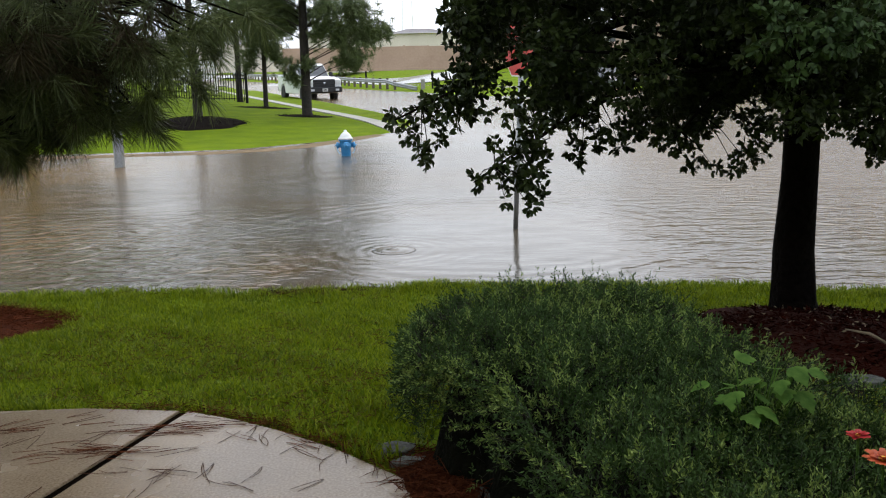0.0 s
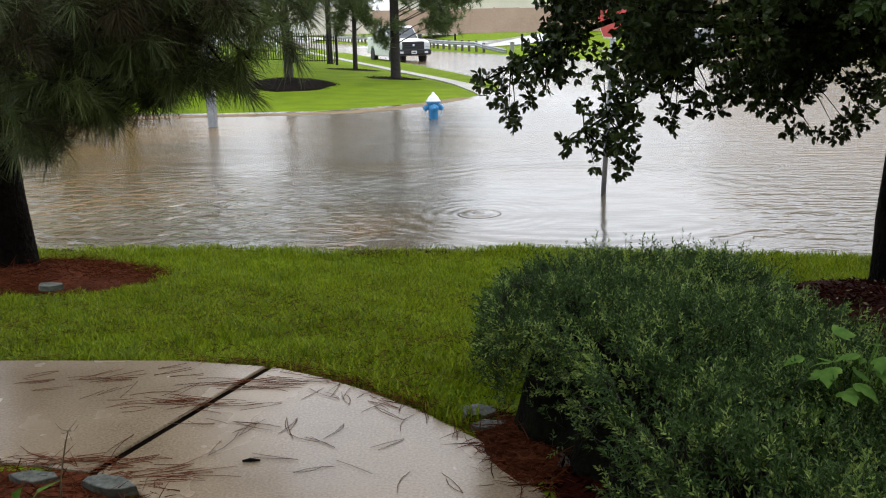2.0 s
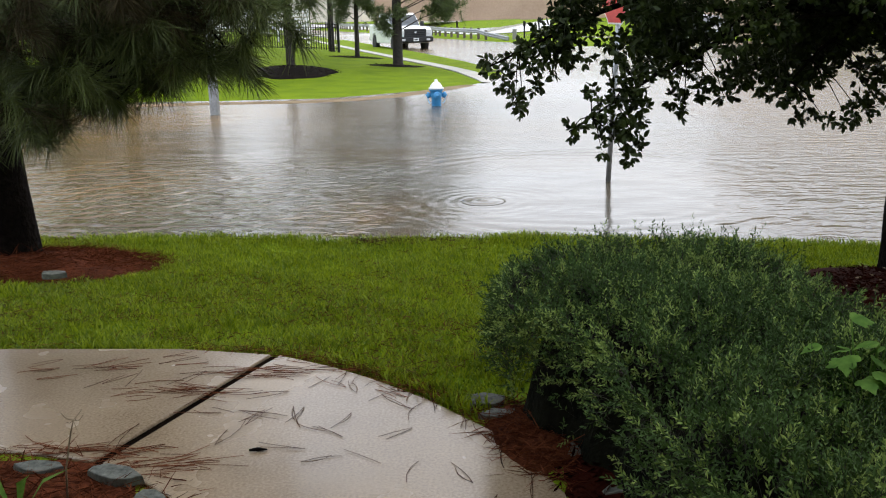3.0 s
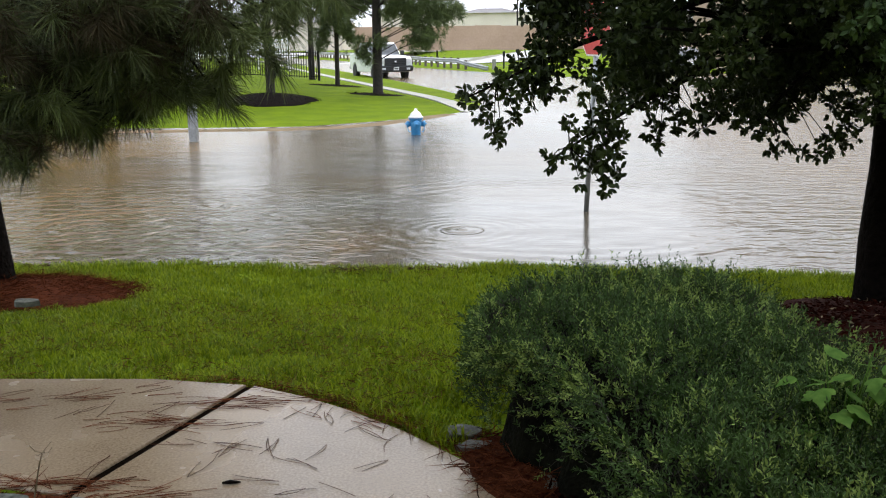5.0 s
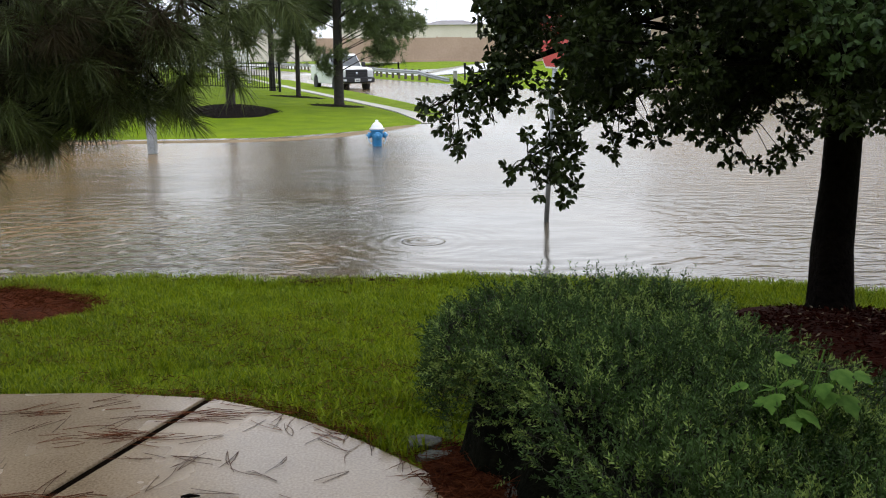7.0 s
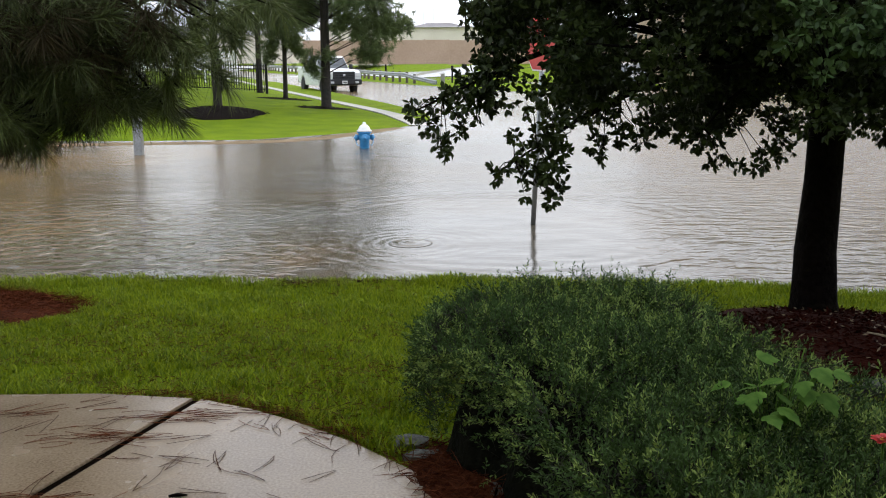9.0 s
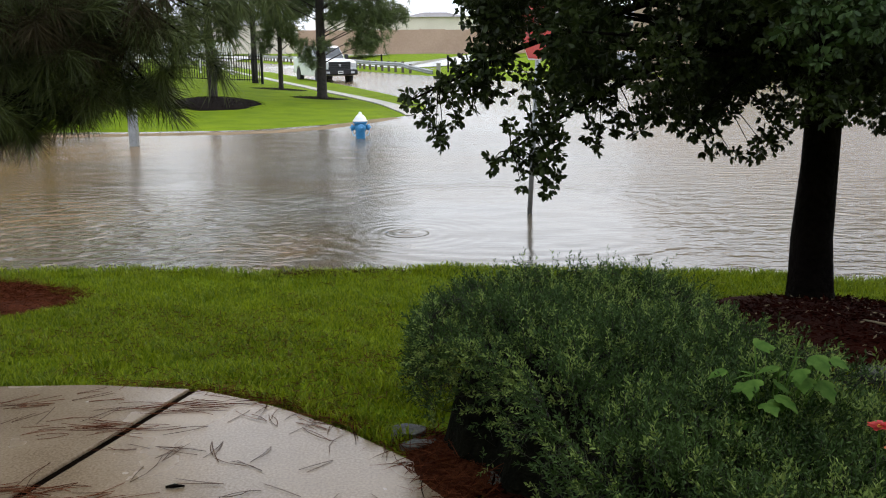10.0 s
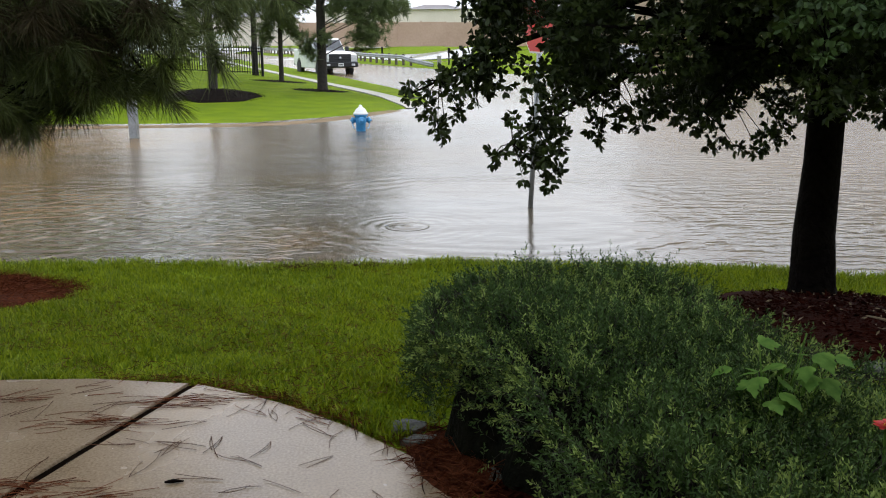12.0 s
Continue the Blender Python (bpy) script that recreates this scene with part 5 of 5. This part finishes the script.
    side_profile(low + [(2.87, 1.32), (0.75, 1.32), (0.70, 1.15), (-1.0, 1.15), (-1.15, 1.24), (-2.55, 1.17), (-2.85, 1.05)], 0.97, M_CARWHITE, "body", t, bevel=0.04)
    side_profile([(-1.2, 1.13), (-0.35, 1.82), (-0.1, 1.90), (0.95, 1.90), (1.2, 1.82), (1.35, 1.13)], 0.93, M_CARWHITE, "cab", t, bevel=0.04, top_in=0.15, z_mid=1.15)
    side_profile([(-2.72, 1.14), (-2.5, 1.22), (-1.2, 1.28), (-1.05, 1.16), (-1.05, 1.1), (-2.7, 1.08)], 0.72, M_CARWHITE, "hood", t, bevel=0.03)
    # glass
    g = Geo().add([(-0.84, -1.13, 1.22), (0.84, -1.13, 1.22), (0.77, -0.42, 1.78), (-0.77, -0.42, 1.78)], [(0, 1, 2, 3)])
    g.v = [(a, b - 0.03, c + 0.02) for a, b, c in g.v]
    g.make("windshield", M_PANE, t)
    for s in (-1, 1):
        for y0, y1, s0, s1 in ((-0.82, 0.05, -0.35, 0.05), (0.15, 1.05, 0.15, 0.98)):
            Geo().add([(s * 0.930, y0, 1.22), (s * 0.930, y1, 1.22), (s * 0.852, s1, 1.74), (s * 0.852, s0, 1.74)], [(0, 1, 2, 3)]).make("side_window", M_PANE, t)
        Geo().box(s * 0.93 - 0.005 * s, s * 1.0, -0.78, -0.70, 1.24, 1.28).make("mirror_arm", M_BLACK, t)
        Geo().box(min(s * 1.0, s * 1.2), max(s * 1.0, s * 1.2), -0.84, -0.68, 1.22, 1.48).make("mirror", M_BLACK, t, bevel=0.03)
        Geo().box(min(s * 0.62, s * 0.93), max(s * 0.62, s * 0.93), -2.885, -2.80, 0.86, 1.09).make("headlight", M_LAMP, t, bevel=0.02)
        Geo().box(min(s * 0.60, s * 0.8), max(s * 0.60, s * 0.8), -3.01, -2.98, 0.55, 0.65).make("fog_light", M_CHROME, t, bevel=0.01)
        Geo().box(s * 0.972 - 0.006, s * 0.972 + 0.006, 0.0, 0.16, 1.02, 1.06).make("door_handle", M_BLACK, t)
        Geo().box(min(s * 0.78, s * 0.96), max(s * 0.78, s * 0.96), 2.86, 2.89, 0.9, 1.25).make("tail_light", M_RED, t, bevel=0.01)
    Geo().box(-0.62, 0.62, -2.90, -2.80, 0.74, 1.13).make("grille", M_BLACK, t, bevel=0.03)
    for zz in (0.85, 0.94, 1.03):
        Geo().box(-0.56, 0.56, -2.915, -2.90, zz - 0.012, zz + 0.012).make("grille_bar", M_IRON, t)
    Geo().box(-0.06, 0.06, -2.93, -2.90, 0.89, 0.99).make("badge", M_CHROME, t, bevel=0.01)
    side_profile([(-2.98, 0.50), (-3.0, 0.72), (-2.84, 0.76), (-2.78, 0.46)], 0.99, M_BLACK, "front_bumper", t, bevel=0.02)
    Geo().box(-0.95, 0.95, 2.87, 3.0, 0.5, 0.68).make("rear_bumper", M_BLACK, t, bevel=0.02)
    plate = Geo().box(-0.15, 0.15, -3.02, -3.005, 0.53, 0.68).make("number_plate", M_WHITE, t)
    Geo().box(-0.11, 0.11, -3.024, -3.021, 0.58, 0.63).make("plate_bar", M_BLACK, plate)
    for k in range(3):
        Geo().box(-0.4 + 0.36 * k, -0.32 + 0.36 * k, -0.05, 0.03, 1.90, 1.93).make("roof_marker", M_ORANGE_FLOWER, t)
    for sx in (-0.86, 0.86):
        for yy in (-1.85, 1.85):
            wheel(t, sx, yy, 0.40)
    t.scale = (1.08, 1.05, 1.17)


pickup(-8.36, 56.83, -0.16, 26)


def car(x, y, z, turn, mat, label):
    """A parked saloon or small utility car."""
    c = thing("parked_car", label, "car", (x, y, z), turn)
    arch = lambda p, r: [(p + r * math.cos(a), 0.33 + r * math.sin(a)) for a in np.linspace(math.pi, 0, 7)]
    side_profile([(-2.2, 0.4)] + arch(-1.35, 0.38) + arch(1.35, 0.38) + [(2.2, 0.42), (2.25, 0.95), (1.2, 1.02), (-1.0, 0.98), (-2.1, 0.8)], 0.88, mat, "body", c, bevel=0.04)
    side_profile([(-1.05, 0.97), (-0.3, 1.5), (1.1, 1.55), (1.9, 1.0)], 0.84, M_PANE, "glasshouse", c, bevel=0.03, top_in=0.3, z_mid=1.0)
    side_profile([(-0.3, 1.5), (1.1, 1.55), (1.1, 1.6), (-0.2, 1.56)], 0.70, mat, "roof", c, bevel=0.02)
    for s in (-1, 1):
        Geo().box(min(s * 0.55, s * 0.82), max(s * 0.55, s * 0.82), -2.22, -2.05, 0.62, 0.76).make("headlight", M_LAMP, c, bevel=0.02)
        for yy in (-1.35, 1.35):
            wheel(c, s * 0.78, yy, 0.33)
    Geo().box(-0.6, 0.6, -2.25, -2.1, 0.35, 0.5).make("bumper", M_BLACK, c, bevel=0.02)


car(10.0, 57.2, 0.0, 20, M_CARDARK, "dark parked car at the edge of the flooded street")
car(24.5, 59.5, 0.45, 75, M_CARBLUE, "blue parked car on the grass verge")

# ---------------------------------------------------------------- guardrail, markers
rail = thing("guardrail", "galvanised guardrail on short dark posts beside the road", "guardrail")
line = [(-2.0, 66.6), (-3.9, 70.0), (-8.6, 82.0), (-15.2, 103), (-26, 127), (-34, 148)]
pts = []
for (x0, y0), (x1, y1) in zip(line, line[1:]):
    n = max(1, round(math.hypot(x1 - x0, y1 - y0) / 1.9))
    pts += [(x0 + (x1 - x0) * k / n, y0 + (y1 - y0) * k / n) for k in range(n)]
beam = []
for i, (x, y) in enumerate(pts):
    z = float(ground_z(x, y))
    drop = 0.5 * max(0.0, 1 - i / 3)
    beam.append((x, y, z + 0.62 - drop))
g = Geo()
verts, faces = [], []
cross = [(0.0, -0.16), (0.05, -0.10), (0.05, -0.05), (0.0, 0.0), (0.05, 0.05), (0.05, 0.10), (0.0, 0.16), (-0.01, 0.16), (-0.01, -0.16)]
for x, y, z in beam:
    verts += [(x - a, y - 0.35 * a, z + b) for a, b in cross]
k = len(cross)
for i in range(len(beam) - 1):
    faces += [(i * k + j, i * k + (j + 1) % k, (i + 1) * k + (j + 1) % k, (i + 1) * k + j) for j in range(k)]
g.add(verts, faces).make("rail_beam", M_GALV, rail)
for x, y, z in beam[2:]:
    gz = float(ground_z(x, y))
    Geo().box(x + 0.012, x + 0.21, y - 0.09, y + 0.09, gz - 0.2, z + 0.24).make("rail_post", M_WOODPOST, rail)

box = thing("utility_box", "small pale utility pedestal in the grass", "utility box", (-1.9, 69.6, float(ground_z(-1.9, 69.6)) - 0.05))
box.location = (-1.6, 67.4, float(ground_z(-1.6, 67.4)) - 0.05)
Geo().box(-0.15, 0.15, -0.12, 0.12, 0, 0.72).make("cabinet", M_SIDEWALK, box, bevel=0.03)
Geo().box(-0.17, 0.17, -0.14, 0.14, 0.72, 0.76).make("cap", M_SIDEWALK, box, bevel=0.01)
marker = thing("marker_post", "thin dark marker post with a small plate", "post", (-0.9, 67.0, float(ground_z(-0.9, 67.0)) - 0.05))
Geo().tube([(0, 0, 0), (0, 0, 1.25)], 0.06, 8).make("shaft", M_IRON, marker)
Geo().box(-0.09, 0.09, -0.07, -0.062, 0.9, 1.25).make("plate", M_IRON, marker)

# ---------------------------------------------------------------- iron fence and white rail
iron = thing("iron_fence", "black iron picket fence at the lawn's edge", "fence")
FENCE_LINE = [(-9.85, 46.0), (-26.0, 48.0)]
(fx0, fy0), (fx1, fy1) = FENCE_LINE
flen = math.hypot(fx1 - fx0, fy1 - fy0)
picket = Geo().box(-0.018, 0.018, -0.018, 0.018, 0.08, 1.42).add([(-0.018, -0.018, 1.42), (0.018, -0.018, 1.42), (0.018, 0.018, 1.42), (-0.018, 0.018, 1.42), (0, 0, 1.5)],
                                                               [(0, 1, 4), (1, 2, 4), (2, 3, 4), (3, 0, 4)]).make("picket", M_IRON, iron)
post = Geo().box(-0.06, 0.06, -0.06, 0.06, -0.1, 1.56).make("fence_post", M_IRON, iron, bevel=0.006)
for i in range(int(flen / 0.13)):
    t = i * 0.13 / flen
    x, y = fx0 + (fx1 - fx0) * t, fy0 + (fy1 - fy0) * t
    src = post if i % 18 == 0 else picket
    ob = src if i in (0, 1) else new(src.name.split(".")[0], src.data)
    ob.parent = iron
    ob.location = (x, y, float(ground_z(x, y)))
for zz in (0.2, 1.2, 1.36):
    a, b = float(ground_z(fx0, fy0)), float(ground_z(fx1, fy1))
    Geo().tube([(fx0, fy0, a + zz), ((fx0 + fx1) / 2, (fy0 + fy1) / 2, float(ground_z((fx0 + fx1) / 2, (fy0 + fy1) / 2)) + zz), (fx1, fy1, b + zz)], 0.026, 4).make("fence_rail", M_IRON, iron)

white = thing("white_board_fence", "white horizontal board fence behind the trees", "fence", (-21.5, 62, float(ground_z(-17, 62))))
for k in range(5):
    Geo().box(-4.5, 6.2, -0.03, 0.03, 0.95 + 0.24 * k, 1.10 + 0.24 * k).make("board", M_WHITE, white)
for k in range(6):
    Geo().box(-4.4 + 2.1 * k, -4.25 + 2.1 * k, 0.03, 0.15, -0.2, 2.2).make("post", M_WHITE, white)

# ---------------------------------------------------------------- sidewalk and roads
def strip(name, line, width, mat, label, lift=0.02, sections=0):
    holder = thing(name, label, "pavement", kind="structure")
    v = []
    for i, (x, y) in enumerate(line):
        x0, y0 = line[max(i - 1, 0)]
        x1, y1 = line[min(i + 1, len(line) - 1)]
        l = math.hypot(x1 - x0, y1 - y0)
        nx_, ny_ = -(y1 - y0) / l * width / 2, (x1 - x0) / l * width / 2
        for s in (-1, 1):
            v.append((x + s * nx_, y + s * ny_, float(ground_z(x + s * nx_, y + s * ny_)) + lift))
    low = [(a, b, c - 0.15) for a, b, c in v]
    n = len(v)
    f = [(2 * i, 2 * i + 1, 2 * i + 3, 2 * i + 2) for i in range(len(line) - 1)]
    f += [(2 * i, 2 * i + 2, 2 * i + 2 + n, 2 * i + n) for i in range(len(line) - 1)]
    f += [(2 * i + 3, 2 * i + 1, 2 * i + 1 + n, 2 * i + 3 + n) for i in range(len(line) - 1)]
    Geo().add(v + low, f).make("paving", mat, holder)


walk_line = [(-1.3, 26.8), (-1.7, 28.4), (-2.05, 29.8), (-2.4, 31.2), (-3.2, 33.6), (-4.4, 36.8), (-5.9, 40.6), (-7.6, 45.2), (-10.2, 52.2), (-13.2, 60.6), (-17, 71), (-24, 91)]
dense = []
for (x0, y0), (x1, y1) in zip(walk_line, walk_line[1:]):
    dense += [(x0 + (x1 - x0) * k / 5, y0 + (y1 - y0) * k / 5) for k in range(5)]
strip("sidewalk", dense, 0.6, M_SIDEWALK, "pale concrete sidewalk along the road", 0.03)
kerb_line = [(-40, 20.6), (-14, 20.8), (-8.9, 20.9), (-5.4, 21.35), (-4.3, 21.8), (-3.5, 22.6), (-2.6, 24.3), (-1.9, 26.0)]
kerb = thing("kerb", "tan concrete kerb just awash at the far lawn's edge", "kerb", kind="structure")
kv = []
for i, (x, y) in enumerate(kerb_line):
    (x0, y0), (x1, y1) = kerb_line[max(i - 1, 0)], kerb_line[min(i + 1, len(kerb_line) - 1)]
    l = math.hypot(x1 - x0, y1 - y0)
    ox, oy = -(y1 - y0) / l, (x1 - x0) / l
    kv += [(x + ox * a, y + oy * a, z) for a, z in ((-0.36, -0.06), (-0.28, 0.005), (0.28, 0.011), (0.5, -0.06))]
Geo().add(kv, [(4 * i + k, 4 * i + 4 + k, 4 * i + 5 + k, 4 * i + 1 + k) for i in range(len(kerb_line) - 1) for k in range(3)]).make("kerb_stone", M_KERB, kerb)
road_far = [(-70 + 5 * k, 108 - 1.0 * k) for k in range(40)]
strip("road_far", road_far, 9, M_ROAD, "wet far road shining under the sky", 0.06)

# ---------------------------------------------------------------- brown fence, houses, poles
wall = thing("boundary_fence", "long brown panel fence behind the far grass", "fence")
fy = 93.0
x = -16.0
pan = Geo().box(0.06, 2.34, -0.05, 0.05, -0.1, 2.25).make("panel", M_FENCE, wall, bevel=0.01)
pst = Geo().box(-0.07, 0.07, -0.09, 0.09, -0.1, 2.33).make("fence_post", M_FENCE, wall, bevel=0.01)
first = True
while x < 60:
    z = 1.4
    for src in (pan, pst):
        ob = src if first else new(src.name.split(".")[0], src.data)
        ob.parent = wall
        ob.location = (x, fy + 0.02 * x, z + 0.03 * math.sin(x))
    first = False
    x += 2.4


def house(x, y, z, w, d, h, roof_h, label, mat=None, windows=True):
    b = thing("house", label, "house", (x, y, z))
    Geo().box(-w / 2, w / 2, -d / 2, d / 2, -0.5, h).make("wall", mat or M_STUCCO, b)
    e = 0.5
    Geo().add([(-w / 2 - e, -d / 2 - e, h), (w / 2 + e, -d / 2 - e, h), (w / 2 + e, d / 2 + e, h), (-w / 2 - e, d / 2 + e, h), (-w / 2 + d / 2, 0, h + roof_h), (w / 2 - d / 2, 0, h + roof_h)],
              [(0, 1, 5, 4), (1, 2, 5), (2, 3, 4, 5), (3, 0, 4), (3, 2, 1, 0)]).make("roof", M_ROOF, b)
    n = int(w / 5) if windows else 0
    for k in range(n):
        xx = -w / 2 + w * (k + 0.5) / n
        win = Geo().box(xx - 0.7, xx + 0.7, -d / 2 - 0.05, -d / 2 - 0.004, h - 2.0, h - 0.6).make("window", M_WHITE, b)
        Geo().box(xx - 0.6, xx + 0.6, -d / 2 - 0.07, -d / 2 - 0.054, h - 1.9, h - 0.7).make("pane", M_PANE, win)


house(-7, 135, 1.4, 26, 12, 4.6, 0.35, "long low beige house with a shallow grey roof", None, False)
house(24.9, 70, 0.5, 22, 12, 6.8, 3.2, "tan brick house behind the parked cars", M_TANBRICK)
house(50.5, 67, 0.5, 24, 12, 6.8, 3.2, "tan brick house behind the parked cars", M_TANBRICK)
house(20, 133, 1.4, 24, 12, 4.3, 1.6, "beige house with a grey hip roof")
house(48, 130, 1.4, 22, 12, 4.3, 1.7, "beige house with a grey hip roof")
house(-4.5, 165, 1.4, 13, 9, 5.2, 1.3, "pale house with a grey hip roof beyond the beige wall")
house(-14.5, 168, 1.4, 10, 8, 5.0, 1.3, "pale house with a grey hip roof beyond the beige wall")
house(-40, 150, 1.6, 26, 12, 3.8, 1.5, "pale house far beyond the guardrail")
house(-75, 150, 1.6, 24, 12, 3.8, 1.5, "pale house far beyond the guardrail")
house(-110, 140, 1.6, 24, 12, 4.0, 1.5, "pale house far beyond the trees")
house(-60, 75, 0.8, 20, 12, 3.6, 2.0, "pale house behind the trees beyond the iron fence", M_BRICK)

for x, y, h in ((-8.48, 100, 10), (0.1, 100, 11)):
    p = thing("street_pole", "slender dark street light pole", "pole", (x, y, float(ground_z(x, y)) - 0.1), 0, "street poles")
    Geo().tube([(0, 0, 0), (-0.1, 0, h)], [0.1, 0.06], 10).make("shaft", M_IRON, p, smooth=True)
    Geo().tube([(-0.1, 0, h), (-0.6, 0, h + 0.3), (-1.5, 0, h + 0.35)], 0.04, 8).make("arm", M_IRON, p, smooth=True)
tower = thing("lattice_tower", "pale lattice mast far on the horizon", "mast", (-13.5, 350, 3))
for sx in (-1, 1):
    for sy in (-1, 1):
        Geo().tube([(sx * 2.2, sy * 2.2, 0), (sx * 0.6, sy * 0.6, 60)], 0.1, 5).make("leg", M_WHITE, tower)
for k in range(14):
    z = k * 4.2
    w = 2.2 - 1.6 * z / 60
    w2 = 2.2 - 1.6 * (z + 4.2) / 60
    Geo().tube([(-w, -w, z), (w2, -w2, z + 4.2)], 0.07, 4).make("brace", M_WHITE, tower)
    Geo().tube([(w, -w, z), (-w2, -w2, z + 4.2)], 0.07, 4).make("brace", M_WHITE, tower)

# ---------------------------------------------------------------- unseen house behind the walk, added to close the place and shade it
home = thing("wall_south", "unseen plain brick house front, its overhang added to shade the path", "wall", kind="structure")
Geo().box(-9, -1.6, -2.2, -1.9, 0.2, 3.1).make("house_wall", M_BRICK, home)
Geo().box(1.2, 9, -2.2, -1.9, 0.2, 3.1).make("house_wall", M_BRICK, home)
Geo().box(-1.6, 1.2, -3.2, -3.0, 0.2, 3.1).make("entry_wall", M_BRICK, home)
Geo().box(-1.7, -1.604, -3.0, -2.204, 0.2, 3.1).make("entry_side", M_BRICK, home)
Geo().box(1.204, 1.3, -3.0, -2.204, 0.2, 3.1).make("entry_side", M_BRICK, home)
# overhang drawn forward out of view to darken the path and hedge
Geo().box(-9.4, 9.4, -3.4, 1.1, 3.1, 3.3).make("eave", M_WHITE, home)
Geo().add([(-9.4, 1.1, 3.304), (9.4, 1.1, 3.304), (9.4, -8, 6.6), (-9.4, -8, 6.6)], [(0, 1, 2, 3)]).make("roof", M_ROOF, home)

# ---------------------------------------------------------------- lawn grass
def lawn():
    rng = np.random.default_rng(71)
    n = 290000
    y = 2.6 + 5.7 * rng.uniform(0, 1, n)
    x = rng.uniform(-1, 1, n) * (0.7 + 0.62 * y) - 0.06 * y
    d = shore(x) - y
    keep = (d > -0.22) & (rng.uniform(size=n) < np.clip(1.2 - np.abs(d) * 0.02, 0.4, 1)) & ((d > 0.02) | (rng.uniform(size=n) < 0.25))
    keep &= signed(x, y, WALKWAY) < -0.015 + 0.02 * wobble(x, y, 9)
    keep &= signed(x, y, HEDGE) < -0.04
    keep &= ((x - 2.55) / 1.17) ** 2 + ((y - 5.5) / 1.27) ** 2 > 1 + 0.12 * wobble(x, y, 5)
    keep &= ((x + 3.95) / 1.1) ** 2 + ((y - 6.5) / 0.77) ** 2 > 1 + 0.12 * wobble(x, y, 5)
    keep &= ((x + 1.95) / 0.95) ** 2 + ((y - 2.28) / 0.68) ** 2 > 1
    keep &= ((x + 0.02) / 0.22) ** 2 + ((y - 3.2) / 0.36) ** 2 > 1
    keep &= ~((y < 3.0) & (x < 0.9) & (x > -3.0))
    keep &= ~((x > -0.2) & (y < 3.2) & (x < 1.4))
    x, y, d = x[keep], y[keep], d[keep]
    n = len(x)
    z = ground_z(x, y) - 0.004
    tuft = 0.75 + 0.35 * wobble(x, y, 4.0, 1.0) + 0.2 * wobble(x, y, 14.0, 2.0)
    h = rng.uniform(0.022, 0.07, n) * np.clip(tuft, 0.45, 1.4)
    edge = signed(x, y, WALKWAY) > -0.12
    h[edge] *= 1.5
    h += np.where(d < 0.25, 0.02, 0)
    a = rng.uniform(0, 2 * np.pi, n)
    lean = rng.uniform(0.15, 0.95, n) * h
    dx, dy = np.cos(a), np.sin(a)
    b = rng.uniform(0, 2 * np.pi, n)
    wx, wy = np.cos(b) * 0.0040, np.sin(b) * 0.0040
    base = np.stack([x, y, z], 1)
    w = np.stack([wx, wy, np.zeros(n)], 1)
    mid = base + np.stack([dx * lean * 0.35, dy * lean * 0.35, h * 0.62], 1)
    tip = base + np.stack([dx * lean, dy * lean, h * 0.95], 1)
    v = np.stack([base - w, base + w, mid + w * 0.85, mid - w * 0.85, tip], 1).reshape(-1, 3)
    o = (np.arange(n) * 5)[:, None]
    g = arrays("lawn_grass", v, [o + np.array([[0, 1, 2, 3]]), o + np.array([[3, 2, 4]])], M_GRASS)
    tagged(g, "thick wet green lawn grass running down to the water", "grass", kind="stuff")


lawn()


def straw():
    """Dead brown blades in the turf, darkening mid-lawn as tree shade would, and dark drift along the waterline."""
    rng = np.random.default_rng(77)
    n = 28000
    y = rng.uniform(3.5, 7.8, n)
    x = rng.uniform(-1, 1, n) * (0.7 + 0.6 * y)
    # blades crowd towards y = 5, their brown painting the canopy's shade
    keep = (signed(x, y, WALKWAY) < -0.02) & (signed(x, y, HEDGE) < -0.05) & (shore(x) - y > 0.05) & (wobble(x, y, 1.6, 3) + 0.6 * wobble(x, y, 6, 1) > 0.5 * np.abs(y - 5.0) - 0.55)
    keep &= ((x - 2.55) / 1.2) ** 2 + ((y - 5.5) / 1.3) ** 2 > 1.05
    x, y = x[keep], y[keep]
    n = len(x)
    base = np.column_stack([x, y, ground_z(x, y) + rng.uniform(0.015, 0.04, n)])
    way = np.column_stack([rng.normal(size=(n, 2)), rng.normal(size=n) * 0.5])
    ob = needles("dead_grass", base, way, rng.uniform(0.025, 0.06, n), 0.0036, M_STRAW, None, rng, 0.1)
    tagged(ob, "dead brown grass blades among the green lawn, thickest where tree shade is painted", "grass", kind="stuff")
    n = 700
    x = np.concatenate([rng.normal(-1.1, 0.35, n // 2), rng.normal(-4.4, 0.3, n // 4), rng.uniform(-3.0, 0.5, n - n // 2 - n // 4)])
    y = shore(x) - 0.06 + rng.normal(size=n) * 0.05
    base = np.column_stack([x, y, np.maximum(ground_z(x, y), 0) + rng.uniform(0.01, 0.03, n)])
    way = np.column_stack([rng.normal(size=n) * 2, rng.normal(size=n) * 0.7, rng.normal(size=n) * 0.15])
    ob = needles("drift_line", base, way, rng.uniform(0.05, 0.16, n), 0.006, M_NEEDLE_DRY, None, rng, 0.05)
    tagged(ob, "dark drift of needles along the water's edge", "debris", kind="stuff")


straw()
